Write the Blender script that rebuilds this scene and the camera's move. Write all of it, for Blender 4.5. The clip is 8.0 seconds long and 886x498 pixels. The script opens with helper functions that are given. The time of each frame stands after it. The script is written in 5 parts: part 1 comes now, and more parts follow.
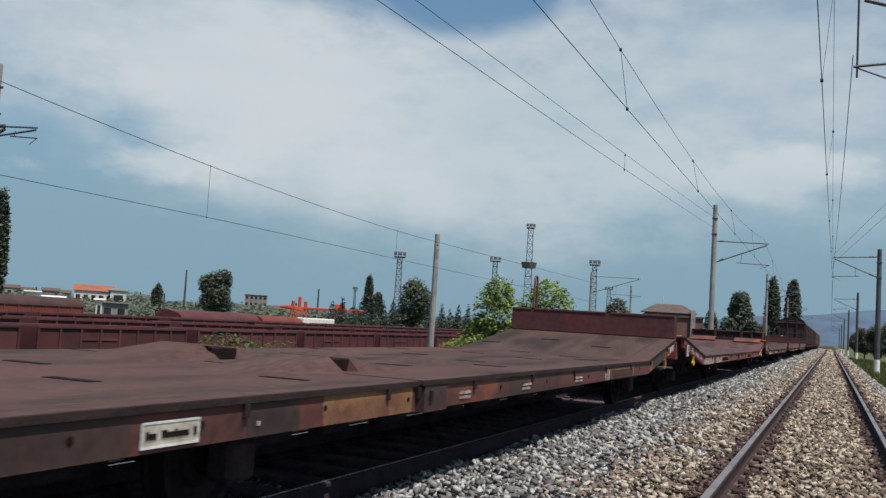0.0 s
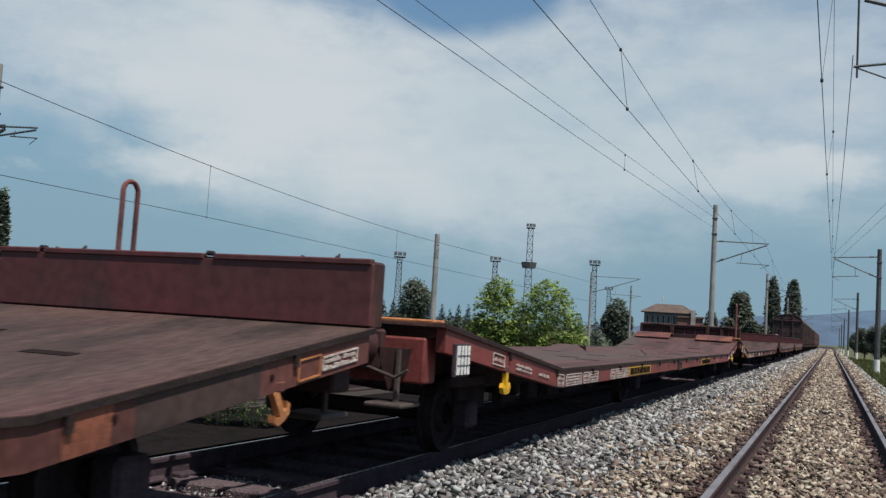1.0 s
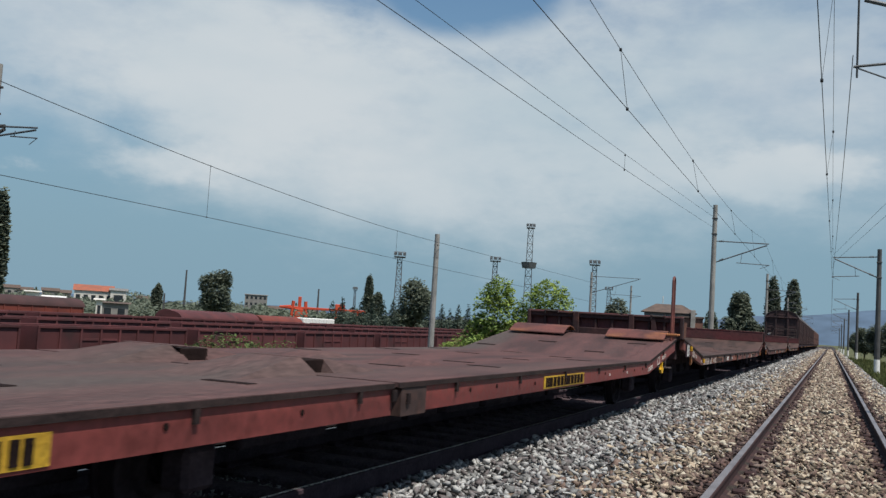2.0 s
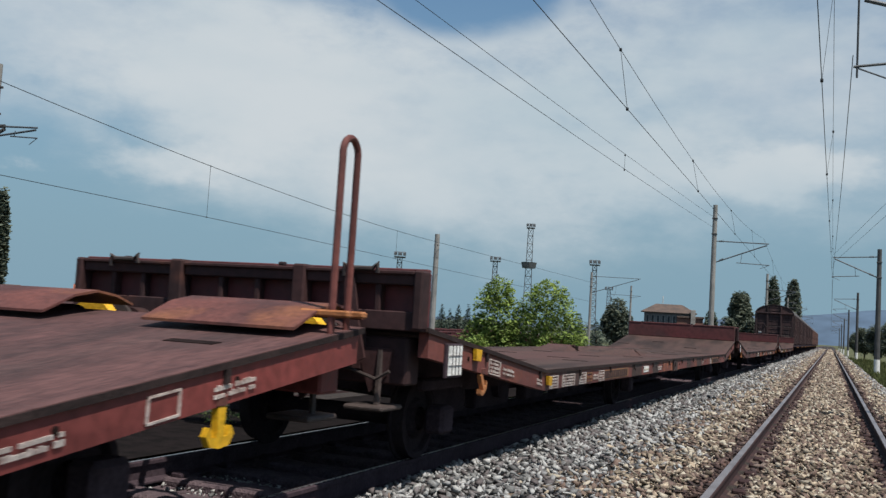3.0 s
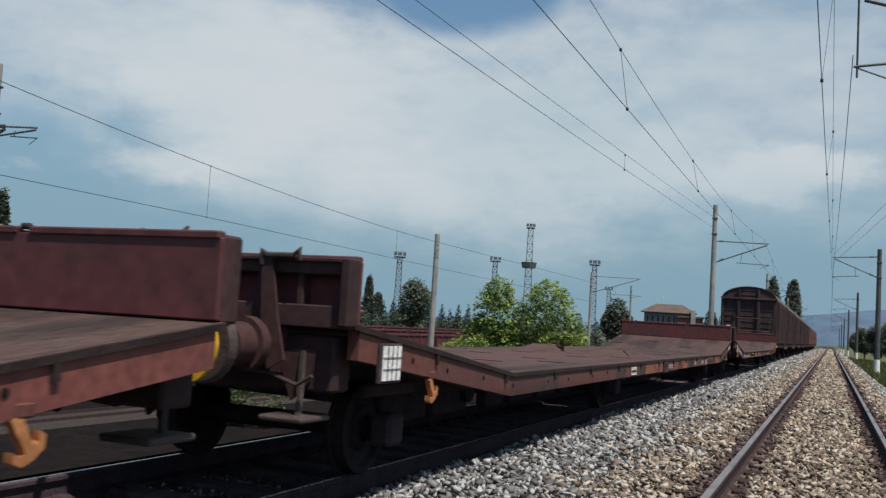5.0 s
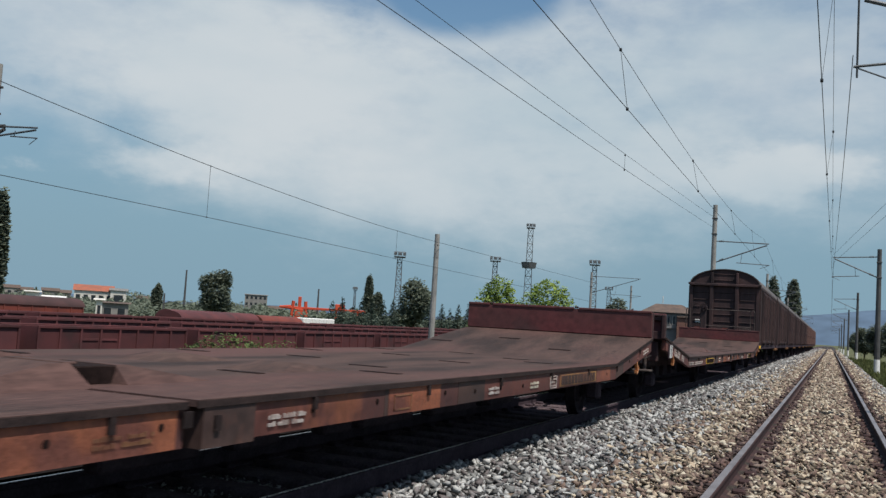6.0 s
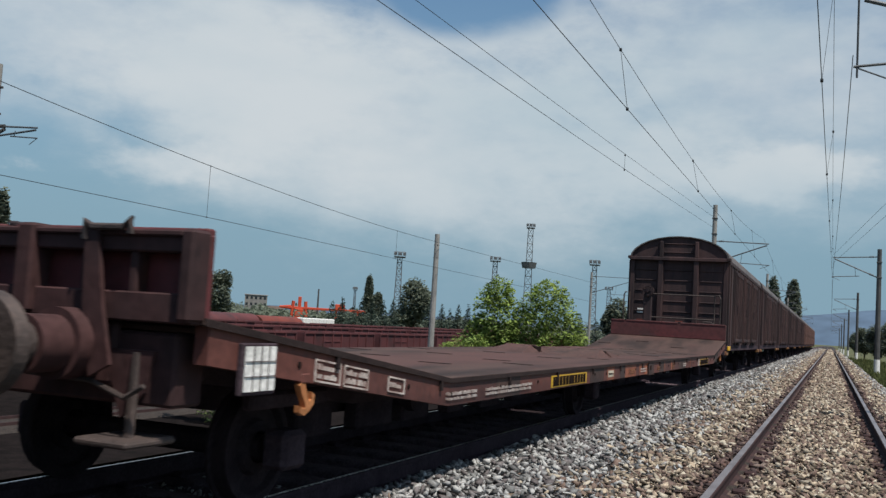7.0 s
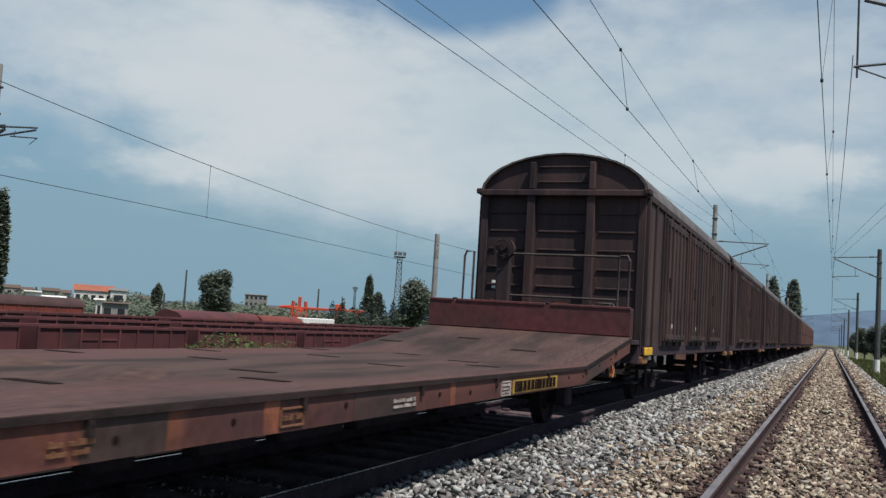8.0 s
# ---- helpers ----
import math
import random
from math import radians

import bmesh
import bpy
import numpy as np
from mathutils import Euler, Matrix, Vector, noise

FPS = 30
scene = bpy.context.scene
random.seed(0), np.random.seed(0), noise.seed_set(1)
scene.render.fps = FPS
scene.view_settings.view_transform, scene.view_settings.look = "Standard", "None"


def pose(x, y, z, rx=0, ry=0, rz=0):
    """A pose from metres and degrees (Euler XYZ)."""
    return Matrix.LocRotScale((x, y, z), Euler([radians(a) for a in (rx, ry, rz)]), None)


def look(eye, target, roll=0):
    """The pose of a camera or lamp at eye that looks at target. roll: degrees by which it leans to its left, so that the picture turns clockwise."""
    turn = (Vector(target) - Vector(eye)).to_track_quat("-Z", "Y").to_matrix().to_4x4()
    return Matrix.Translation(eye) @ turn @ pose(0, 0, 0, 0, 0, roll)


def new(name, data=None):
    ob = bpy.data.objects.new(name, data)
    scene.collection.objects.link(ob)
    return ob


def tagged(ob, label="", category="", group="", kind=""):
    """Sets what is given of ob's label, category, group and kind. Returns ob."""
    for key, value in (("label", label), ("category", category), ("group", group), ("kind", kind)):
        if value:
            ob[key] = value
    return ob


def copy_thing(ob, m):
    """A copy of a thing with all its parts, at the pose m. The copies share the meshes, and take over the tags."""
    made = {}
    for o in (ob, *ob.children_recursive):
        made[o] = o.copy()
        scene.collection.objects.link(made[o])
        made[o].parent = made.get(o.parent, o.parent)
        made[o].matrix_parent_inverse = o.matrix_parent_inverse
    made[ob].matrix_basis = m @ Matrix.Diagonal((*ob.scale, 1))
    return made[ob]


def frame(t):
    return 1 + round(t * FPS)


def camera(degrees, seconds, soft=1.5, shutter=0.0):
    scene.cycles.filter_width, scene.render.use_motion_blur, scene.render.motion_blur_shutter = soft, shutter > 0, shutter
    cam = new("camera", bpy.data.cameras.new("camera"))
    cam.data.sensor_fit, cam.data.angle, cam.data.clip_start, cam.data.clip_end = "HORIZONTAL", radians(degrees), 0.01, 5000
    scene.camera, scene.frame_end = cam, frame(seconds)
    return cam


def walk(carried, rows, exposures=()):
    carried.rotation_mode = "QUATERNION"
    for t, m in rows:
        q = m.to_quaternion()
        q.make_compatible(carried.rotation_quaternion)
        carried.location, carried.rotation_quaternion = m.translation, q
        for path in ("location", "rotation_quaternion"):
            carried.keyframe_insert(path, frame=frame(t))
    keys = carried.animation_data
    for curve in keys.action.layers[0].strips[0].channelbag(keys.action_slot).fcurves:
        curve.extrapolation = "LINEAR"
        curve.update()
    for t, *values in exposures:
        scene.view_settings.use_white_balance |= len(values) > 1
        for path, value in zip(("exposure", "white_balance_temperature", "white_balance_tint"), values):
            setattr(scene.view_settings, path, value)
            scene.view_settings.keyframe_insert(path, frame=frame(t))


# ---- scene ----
cam = camera(50.84, 8.0, soft=1.4, shutter=0.06)
EYE = Vector((0.0, 0.0, 1.19))
STAND = look(EYE, EYE + Vector((-0.38616, 0.91925, 0.07654)), 3.55)
walk(cam, [(0.0, STAND), (8.0, STAND)], exposures=[(0.0, 0.0), (8.0, 0.0)])

# ---- daylight: a high sun to the right, behind the camera, and a half-clouded sky ----
SUN = Vector((1.8, -1.0, 4.0)).normalized()
sun_data = bpy.data.lights.new("sun", "SUN")
sun_data.energy, sun_data.angle, sun_data.color = 5.0, radians(0.6), (1.0, 0.935, 0.855)
sun = new("sun", sun_data)
sun.matrix_world = look(SUN * 50, (0, 0, 0))


def make_world():
    world = bpy.data.worlds.new("sky")
    world.use_nodes = True
    scene.world = world
    nt = world.node_tree
    nt.nodes.clear()
    add = nt.nodes.new
    out, mixs = add("ShaderNodeOutputWorld"), add("ShaderNodeMixShader")
    sky, bg_sky, bg_cloud = add("ShaderNodeTexSky"), add("ShaderNodeBackground"), add("ShaderNodeBackground")
    sky.sky_type, sky.sun_disc = "NISHITA", False
    sky.sun_elevation = math.asin(SUN.z)
    sky.sun_rotation = math.atan2(SUN.x, SUN.y)
    sky.air_density, sky.dust_density, sky.ozone_density = 1.0, 1.2, 0.7
    bg_sky.inputs["Strength"].default_value = 0.100
    tc, sep = add("ShaderNodeTexCoord"), add("ShaderNodeSeparateXYZ")
    nt.links.new(tc.outputs["Generated"], sep.inputs[0])

    def math_node(op, a, b=None, c=None):
        n = add("ShaderNodeMath")
        n.operation = op
        for i, v in enumerate((a, b, c)):
            if v is None:
                continue
            if isinstance(v, (int, float)):
                n.inputs[i].default_value = v
            else:
                nt.links.new(v, n.inputs[i])
        return n.outputs[0]

    def noise_of(scale, detail, rough, shift):
        mp, n = add("ShaderNodeMapping"), add("ShaderNodeTexNoise")
        mp.inputs["Location"].default_value, mp.inputs["Scale"].default_value = shift, (1.0, 1.0, 2.1)
        nt.links.new(tc.outputs["Generated"], mp.inputs[0])
        nt.links.new(mp.outputs[0], n.inputs["Vector"])
        n.inputs["Scale"].default_value, n.inputs["Detail"].default_value = scale, detail
        n.inputs["Roughness"].default_value = rough
        return n.outputs["Fac"]

    def mapped(sock, a, b, lo, hi):
        r = add("ShaderNodeMapRange")
        r.interpolation_type = "SMOOTHSTEP"
        nt.links.new(sock, r.inputs[0])
        for i, v in enumerate((a, b, lo, hi)):
            r.inputs[i + 1].default_value = v
        return r.outputs[0]

    # blue-grey haze, thick at the horizon, under broken white cloud that thickens upwards
    bg_haze, mix_haze = add("ShaderNodeBackground"), add("ShaderNodeMixShader")
    bg_haze.inputs["Color"].default_value = (0.225, 0.36, 0.455, 1)
    haze = mapped(sep.outputs[2], 0.02, 0.42, 0.97, 0.05)
    body = math_node("ADD", math_node("ADD", math_node("MULTIPLY", noise_of(2.6, 3, 0.5, CLOUD_SHIFT), 0.40), math_node("MULTIPLY", noise_of(6.5, 6, 0.58, (3.1, 7.7, 2.0)), 0.40)), math_node("MULTIPLY", noise_of(19.0, 6, 0.6, (1.1, 2.2, 4.0)), 0.20))
    body = math_node("MULTIPLY", math_node("SUBTRACT", body, 0.5), 2.3)

    def bank(centre, inner, outer, flat=2.1):
        """Weight of a cloud bank round a direction: 1 inside, 0 outside, wider than it is high."""
        off, stretch, far = add("ShaderNodeVectorMath"), add("ShaderNodeVectorMath"), add("ShaderNodeVectorMath")
        off.operation, stretch.operation, far.operation = "SUBTRACT", "MULTIPLY", "LENGTH"
        nt.links.new(tc.outputs["Generated"], off.inputs[0])
        off.inputs[1].default_value, stretch.inputs[1].default_value = centre, (1.0, 1.0, flat)
        nt.links.new(off.outputs[0], stretch.inputs[0])
        nt.links.new(stretch.outputs[0], far.inputs[0])
        return mapped(math_node("MULTIPLY_ADD", body, -0.16, far.outputs["Value"]), inner, outer, 1.0, 0.0)

    # the banks in the north-west, one thin veil to the right of them, small puffs, and a clear gap above
    cover = math_node("MULTIPLY_ADD", body, 0.62, 0.21)
    for centre, inner, outer, weight in (
            ((-0.44, 0.87, 0.205), 0.08, 0.40, 0.60), ((-0.66, 0.70, 0.28), 0.10, 0.36, 0.50), ((-0.09, 0.96, 0.26), 0.06, 0.38, 0.44),
            ((-0.041, 0.984, 0.172), 0.01, 0.085, 0.34), ((-0.741, 0.66, 0.122), 0.005, 0.05, 0.55), ((-0.651, 0.746, 0.14), 0.01, 0.08, 0.3),
            ((0.85, 0.4, 0.35), 0.2, 0.6, 0.4)):
        cover = math_node("MULTIPLY_ADD", bank(centre, inner, outer), weight, cover)
    for centre, inner, outer, weight in (((-0.37, 0.865, 0.345), 0.03, 0.13, -0.95), ((-0.52, 0.79, 0.325), 0.002, 0.05, -0.35), ((-0.80, 0.58, 0.08), 0.10, 0.30, -0.20)):
        cover = math_node("MULTIPLY_ADD", bank(centre, inner, outer), weight, cover)
    cover = math_node("ADD", cover, mapped(sep.outputs[2], 0.02, 0.13, -0.30, 0.0))
    mask = mapped(cover, 0.0, 1.02, 0.0, 0.97)
    shade = add("ShaderNodeValToRGB")
    shade.color_ramp.elements[0].position, shade.color_ramp.elements[0].color = 0.36, (0.475, 0.57, 0.63, 1)
    shade.color_ramp.elements[1].position, shade.color_ramp.elements[1].color = 0.64, (0.610, 0.660, 0.692, 1)
    nt.links.new(noise_of(3.0, 5, 0.5, (9.0, 2.0, 5.0)), shade.inputs[0])
    # clear sky between the banks, a little greener than pure scatter
    clear = add("ShaderNodeMix")
    clear.data_type, clear.blend_type = "RGBA", "MULTIPLY"
    clear.inputs[0].default_value, clear.inputs[7].default_value = 1.0, (0.80, 1.02, 1.10, 1)
    nt.links.new(sky.outputs[0], clear.inputs[6])
    nt.links.new(clear.outputs[2], bg_sky.inputs[0])
    nt.links.new(shade.outputs[0], bg_cloud.inputs[0])
    nt.links.new(haze, mix_haze.inputs[0])
    nt.links.new(bg_sky.outputs[0], mix_haze.inputs[1])
    nt.links.new(bg_haze.outputs[0], mix_haze.inputs[2])
    nt.links.new(mask, mixs.inputs[0])
    nt.links.new(mix_haze.outputs[0], mixs.inputs[1])
    nt.links.new(bg_cloud.outputs[0], mixs.inputs[2])
    nt.links.new(mixs.outputs[0], out.inputs[0])


CLOUD_SHIFT = (0.3, 0.9, 0.0)
make_world()


# ---- materials ----
def surface(name, base, other=None, rough=0.7, metal=0.0, scale=3.0, fine=40.0, bump=0.25, spread=(0.4, 0.65),
            stain=None, stain_at=(0.62, 0.72), stain_scale=1.2, per_object=0.0, per_island=0.0, streak=(1, 1, 1), spec=0.3, thin=0.0, tints=None, grit=(0.72, 1.15)):
    """A weathered surface: two colours mixed by large noise, darkened and roughened by fine noise, with stains."""
    m = bpy.data.materials.new(name)
    m.use_nodes = True
    nt = m.node_tree
    bsdf = nt.nodes["Principled BSDF"]
    add, link = nt.nodes.new, nt.links.new
    tc, mp = add("ShaderNodeTexCoord"), add("ShaderNodeMapping")
    mp.inputs["Scale"].default_value = streak
    link(tc.outputs["Object"], mp.inputs[0])

    def noise_of(sc, detail):
        n = add("ShaderNodeTexNoise")
        n.inputs["Scale"].default_value, n.inputs["Detail"].default_value = sc, detail
        link(mp.outputs[0], n.inputs["Vector"])
        return n.outputs["Fac"]

    def mapped(sock, a, b, lo, hi):
        r = add("ShaderNodeMapRange")
        link(sock, r.inputs[0])
        for i, v in enumerate((a, b, lo, hi)):
            r.inputs[i + 1].default_value = v
        return r.outputs[0]

    def mix(f, a, b, kind="MIX"):
        n = add("ShaderNodeMix")
        n.data_type, n.blend_type = "RGBA", kind
        for s, v in ((n.inputs[0], f), (n.inputs[6], a), (n.inputs[7], b)):
            if isinstance(v, (int, float)):
                s.default_value = v
            elif isinstance(v, tuple):
                s.default_value = (*v, 1)
            else:
                link(v, s)
        return n.outputs[2]

    other = other or tuple(c * 0.7 for c in base)
    col = mix(mapped(noise_of(scale, 6), *spread, 0, 1), base, other)
    if stain:
        col = mix(mapped(noise_of(stain_scale, 7), *stain_at, 0, 0.9), col, stain)
    grain = noise_of(fine, 5)
    col = mix(1.0, col, mix(mapped(grain, 0.3, 0.7, 0, 1), (grit[0],) * 3, (grit[1],) * 3), "MULTIPLY")
    for amount, kind in ((per_object, "o"), (per_island, "i")):
        if amount:
            src = add("ShaderNodeObjectInfo").outputs["Random"] if kind == "o" else add("ShaderNodeNewGeometry").outputs["Random Per Island"]
            hsv = add("ShaderNodeHueSaturation")
            link(mapped(src, 0, 1, 1 - amount, 1 + amount), hsv.inputs["Value"])
            link(col, hsv.inputs["Color"])
            col = hsv.outputs[0]
    if tints:
        # about a third of the pieces take the dark tint, a fifth the pale one
        shuffle = add("ShaderNodeMath")
        shuffle.operation = "MULTIPLY"
        shuffle.inputs[1].default_value = 37.0
        link(add("ShaderNodeNewGeometry").outputs["Random Per Island"], shuffle.inputs[0])
        wrap = add("ShaderNodeMath")
        wrap.operation = "FRACT"
        link(shuffle.outputs[0], wrap.inputs[0])
        col = mix(mapped(wrap.outputs[0], 0.36, 0.30, 0, 0.8), col, tints[0])
        col = mix(mapped(wrap.outputs[0], 0.78, 0.84, 0, 0.85), col, tints[1])
    link(col, bsdf.inputs["Base Color"])
    link(mapped(grain, 0.3, 0.7, max(rough - 0.12, 0.05), min(rough + 0.12, 1.0)), bsdf.inputs["Roughness"])
    bsdf.inputs["Metallic"].default_value = metal
    bsdf.inputs["Specular IOR Level"].default_value = spec
    if thin:
        # leaves let some light through
        tr, ms = add("ShaderNodeBsdfTranslucent"), add("ShaderNodeMixShader")
        link(col, tr.inputs[0])
        ms.inputs[0].default_value = thin
        link(bsdf.outputs[0], ms.inputs[1])
        link(tr.outputs[0], ms.inputs[2])
        link(ms.outputs[0], nt.nodes["Material Output"].inputs[0])
    if bump:
        b = add("ShaderNodeBump")
        b.inputs["Strength"].default_value, b.inputs["Distance"].default_value = bump, 0.02
        link(grain, b.inputs["Height"])
        link(b.outputs[0], bsdf.inputs["Normal"])
    return m


M = {}
M["deck"] = surface("worn_deck_steel", (0.083, 0.053, 0.046), (0.039, 0.028, 0.026), 0.88, spec=0.15, scale=2.6, fine=34, streak=(1, 0.22, 1), grit=(0.66, 1.22), stain=(0.100, 0.053, 0.048), stain_scale=0.75, stain_at=(0.5, 0.66))
M["deck_red"] = surface("red_deck_steel", (0.115, 0.059, 0.056), (0.064, 0.039, 0.038), 0.82, spec=0.15, scale=2.6, fine=34, streak=(1, 0.22, 1), grit=(0.66, 1.22), stain=(0.083, 0.066, 0.061), stain_scale=0.6, stain_at=(0.5, 0.7))
M["sill"] = surface("oxide_red_paint", (0.170, 0.058, 0.049), (0.105, 0.044, 0.040), 0.6, scale=0.8, fine=18, bump=0.07, spec=0.2, stain=(0.26, 0.085, 0.045), stain_scale=0.5, stain_at=(0.56, 0.62), per_object=0.12)
M["sill_new"] = surface("fresh_red_paint", (0.205, 0.050, 0.045), (0.145, 0.040, 0.037), 0.5, scale=0.8, fine=18, bump=0.07, spec=0.2, stain=(0.12, 0.05, 0.045), stain_scale=0.7)
M["sill_brown"] = surface("brown_frame_paint", (0.130, 0.050, 0.041), (0.078, 0.038, 0.036), 0.65, scale=0.8, fine=18, bump=0.07, spec=0.2, stain=(0.22, 0.080, 0.046), stain_scale=0.45, stain_at=(0.63, 0.66))
M["board"] = surface("dark_red_end_board", (0.115, 0.030, 0.032), (0.085, 0.030, 0.030), 0.6, scale=1.2, fine=12, bump=0.06, stain=(0.06, 0.03, 0.03), stain_scale=0.8)
M["frame_dark"] = surface("grimy_maroon_frame", (0.062, 0.031, 0.031), (0.040, 0.024, 0.025), 0.75, scale=2.5, fine=18, bump=0.08, spec=0.15, stain=(0.10, 0.045, 0.035), stain_scale=2)
# oily grime, darkened further for the shade beneath the wagons
M["grime_shade"] = surface("grimy_shaded_underframe", (0.070, 0.051, 0.061), (0.049, 0.036, 0.043), 0.9, spec=0.05, scale=4)
# stones under the train; the shade there is put into this colour
M["bed_shaded"] = surface("shade_toned_ballast", (0.127, 0.096, 0.105), (0.090, 0.069, 0.078), 0.95, spec=0.03, scale=14, fine=40, bump=1.0)
M["steel_dull"] = surface("dull_dark_steel", (0.075, 0.056, 0.051), (0.045, 0.036, 0.034), 0.65, scale=4)
M["hood"] = surface("dark_brown_hood", (0.040, 0.028, 0.027), (0.026, 0.019, 0.019), 0.85, scale=4, spec=0.1)
M["iron"] = surface("dark_iron", (0.043, 0.033, 0.036), (0.030, 0.022, 0.026), 0.95, spec=0.05, scale=6)
M["box"] = surface("weathered_brown_planks", (0.062, 0.034, 0.034), (0.028, 0.018, 0.020), 0.75, scale=2.2, fine=30, spread=(0.38, 0.62), stain=(0.098, 0.058, 0.052), stain_scale=3.5, streak=(1, 1, 0.16), per_object=0.28)
M["box_tan"] = surface("faded_tan_wagon_paint", (0.135, 0.072, 0.060), (0.095, 0.054, 0.049), 0.7, scale=0.6, per_object=0.1)
M["roof"] = surface("dusty_wagon_roof", (0.13, 0.112, 0.105), (0.075, 0.062, 0.060), 0.6, scale=1.5)
M["yellow"] = surface("yellow_paint", (0.75, 0.42, 0.02), (0.62, 0.33, 0.02), 0.5, scale=5)
M["orange"] = surface("orange_paint", (0.46, 0.19, 0.075), (0.34, 0.13, 0.05), 0.55, scale=5)
M["gold"] = surface("yellow_sign_paint", (0.44, 0.27, 0.045), (0.30, 0.165, 0.04), 0.65, scale=4, stain=(0.18, 0.08, 0.05), stain_scale=2.5, stain_at=(0.52, 0.66))
M["gold_fresh"] = surface("yellow_sign_board_paint", (0.60, 0.36, 0.032), (0.46, 0.26, 0.028), 0.6, scale=3, stain=(0.30, 0.14, 0.05), stain_scale=1.5)
M["gold_worn"] = surface("worn_yellow_sign_paint", (0.29, 0.150, 0.055), (0.20, 0.092, 0.044), 0.75, scale=4, stain=(0.155, 0.066, 0.044), stain_scale=2.5, stain_at=(0.48, 0.60))
M["rust_sign"] = surface("rusted_sign_panel", (0.24, 0.112, 0.060), (0.17, 0.070, 0.045), 0.7, scale=3, stain=(0.30, 0.155, 0.065), stain_scale=3.5, stain_at=(0.5, 0.65))
M["orange_patch"] = surface("orange_primer_patch", (0.29, 0.098, 0.052), (0.20, 0.068, 0.043), 0.7, scale=3, stain=(0.15, 0.055, 0.042), stain_scale=2.2, stain_at=(0.5, 0.6))
M["flap"] = surface("rusted_flap_plate", (0.150, 0.060, 0.052), (0.085, 0.042, 0.040), 0.75, scale=2.2, fine=25, bump=0.15, spec=0.15, stain=(0.21, 0.088, 0.050), stain_scale=1.8, stain_at=(0.52, 0.66))
M["ink"] = surface("dark_lettering", (0.022, 0.014, 0.013), None, 0.85, spec=0.05, scale=8)
# near-black colour that stands in for the shade beyond the train
M["shade_black"] = surface("shade_black_ground", (0.017, 0.014, 0.014), (0.011, 0.010, 0.010), 1.0, spec=0.0, scale=2, fine=20, bump=0.6)
M["chalk"] = surface("faded_white_lettering", (0.58, 0.51, 0.47), (0.36, 0.27, 0.24), 0.7, scale=9)
M["white"] = surface("white_plate", (0.78, 0.77, 0.74), (0.66, 0.65, 0.62), 0.6, scale=4)
M["cream"] = surface("cream_plate", (0.62, 0.57, 0.46), (0.5, 0.44, 0.35), 0.6, scale=4)
M["railtop"] = surface("polished_rail_head", (0.27, 0.245, 0.25), (0.17, 0.145, 0.145), 0.42, metal=0.45, scale=2, fine=60, bump=0.08)
M["railtop_dull"] = surface("bright_rail_head", (0.50, 0.48, 0.47), (0.34, 0.32, 0.32), 0.3, metal=0.9, scale=2, bump=0.03)
M["yard_roof"] = surface("dull_red_brown_roof", (0.072, 0.036, 0.036), (0.051, 0.029, 0.029), 0.8, scale=0.5)
# far town walls, with the haze of distance put into the colour
M["house_haze"] = surface("hazy_pale_wall", (0.30, 0.28, 0.26), (0.22, 0.21, 0.20), 0.9, scale=0.3)
M["railside"] = surface("rusty_rail", (0.060, 0.036, 0.036), (0.042, 0.028, 0.029), 0.9, spec=0.1, scale=5)
M["concrete"] = surface("weathered_concrete", (0.34, 0.32, 0.29), (0.25, 0.235, 0.215), 0.85, scale=1.5)
M["mast"] = surface("grey_mast_concrete", (0.30, 0.29, 0.27), (0.20, 0.195, 0.185), 0.85, scale=1.2)
M["mast_dark"] = surface("dark_mast_steel", (0.085, 0.085, 0.085), (0.055, 0.055, 0.056), 0.7, scale=2)
M["steel"] = surface("galvanised_steel", (0.16, 0.17, 0.18), (0.10, 0.105, 0.11), 0.55, metal=0.4, scale=4)
M["wire"] = surface("tarnished_wire", (0.055, 0.06, 0.065), None, 0.6, metal=0.3, scale=3)
M["soil"] = surface("track_bed_soil", (0.13, 0.105, 0.082), (0.085, 0.07, 0.057), 0.95, scale=1.3, fine=18, bump=0.6)
M["stone_grey"] = surface("grey_ballast", (0.295, 0.296, 0.289), (0.158, 0.159, 0.161), 0.85, scale=9, fine=60, per_island=0.8, tints=((0.126, 0.107, 0.106), (0.406, 0.406, 0.391)))
M["stone_tan"] = surface("weathered_ballast", (0.334, 0.275, 0.201), (0.179, 0.132, 0.100), 0.85, scale=9, fine=60, per_island=0.7, tints=((0.138, 0.091, 0.076), (0.482, 0.431, 0.343)))
M["stone_rust"] = surface("rust_dusted_ballast", (0.116, 0.073, 0.062), (0.065, 0.043, 0.040), 0.9, scale=9, fine=60, per_island=0.6, tints=((0.052, 0.036, 0.036), (0.206, 0.155, 0.129)))
M["sleeper"] = surface("brown_stained_sleeper", (0.15, 0.108, 0.085), (0.095, 0.068, 0.057), 0.9, scale=4)
# beds coloured dark, for the shade in the gaps between stones
M["stone_bed"] = surface("gap_shade_bed", (0.052, 0.040, 0.033), (0.020, 0.016, 0.014), 0.95, scale=16, fine=45, bump=1.0, spread=(0.42, 0.58))
M["stone_bed_grey"] = surface("grey_gap_shade_bed", (0.052, 0.049, 0.048), (0.020, 0.018, 0.018), 0.95, scale=16, fine=45, bump=1.0, spread=(0.42, 0.58))
M["ground"] = surface("dry_grass_ground", (0.068, 0.084, 0.028), (0.112, 0.100, 0.052), 0.95, scale=0.35, fine=9, bump=0.8)
M["weed"] = surface("dull_green_weeds", (0.128, 0.176, 0.057), (0.081, 0.115, 0.047), 0.8, thin=0.3, scale=1.2, per_island=0.4, bump=0)
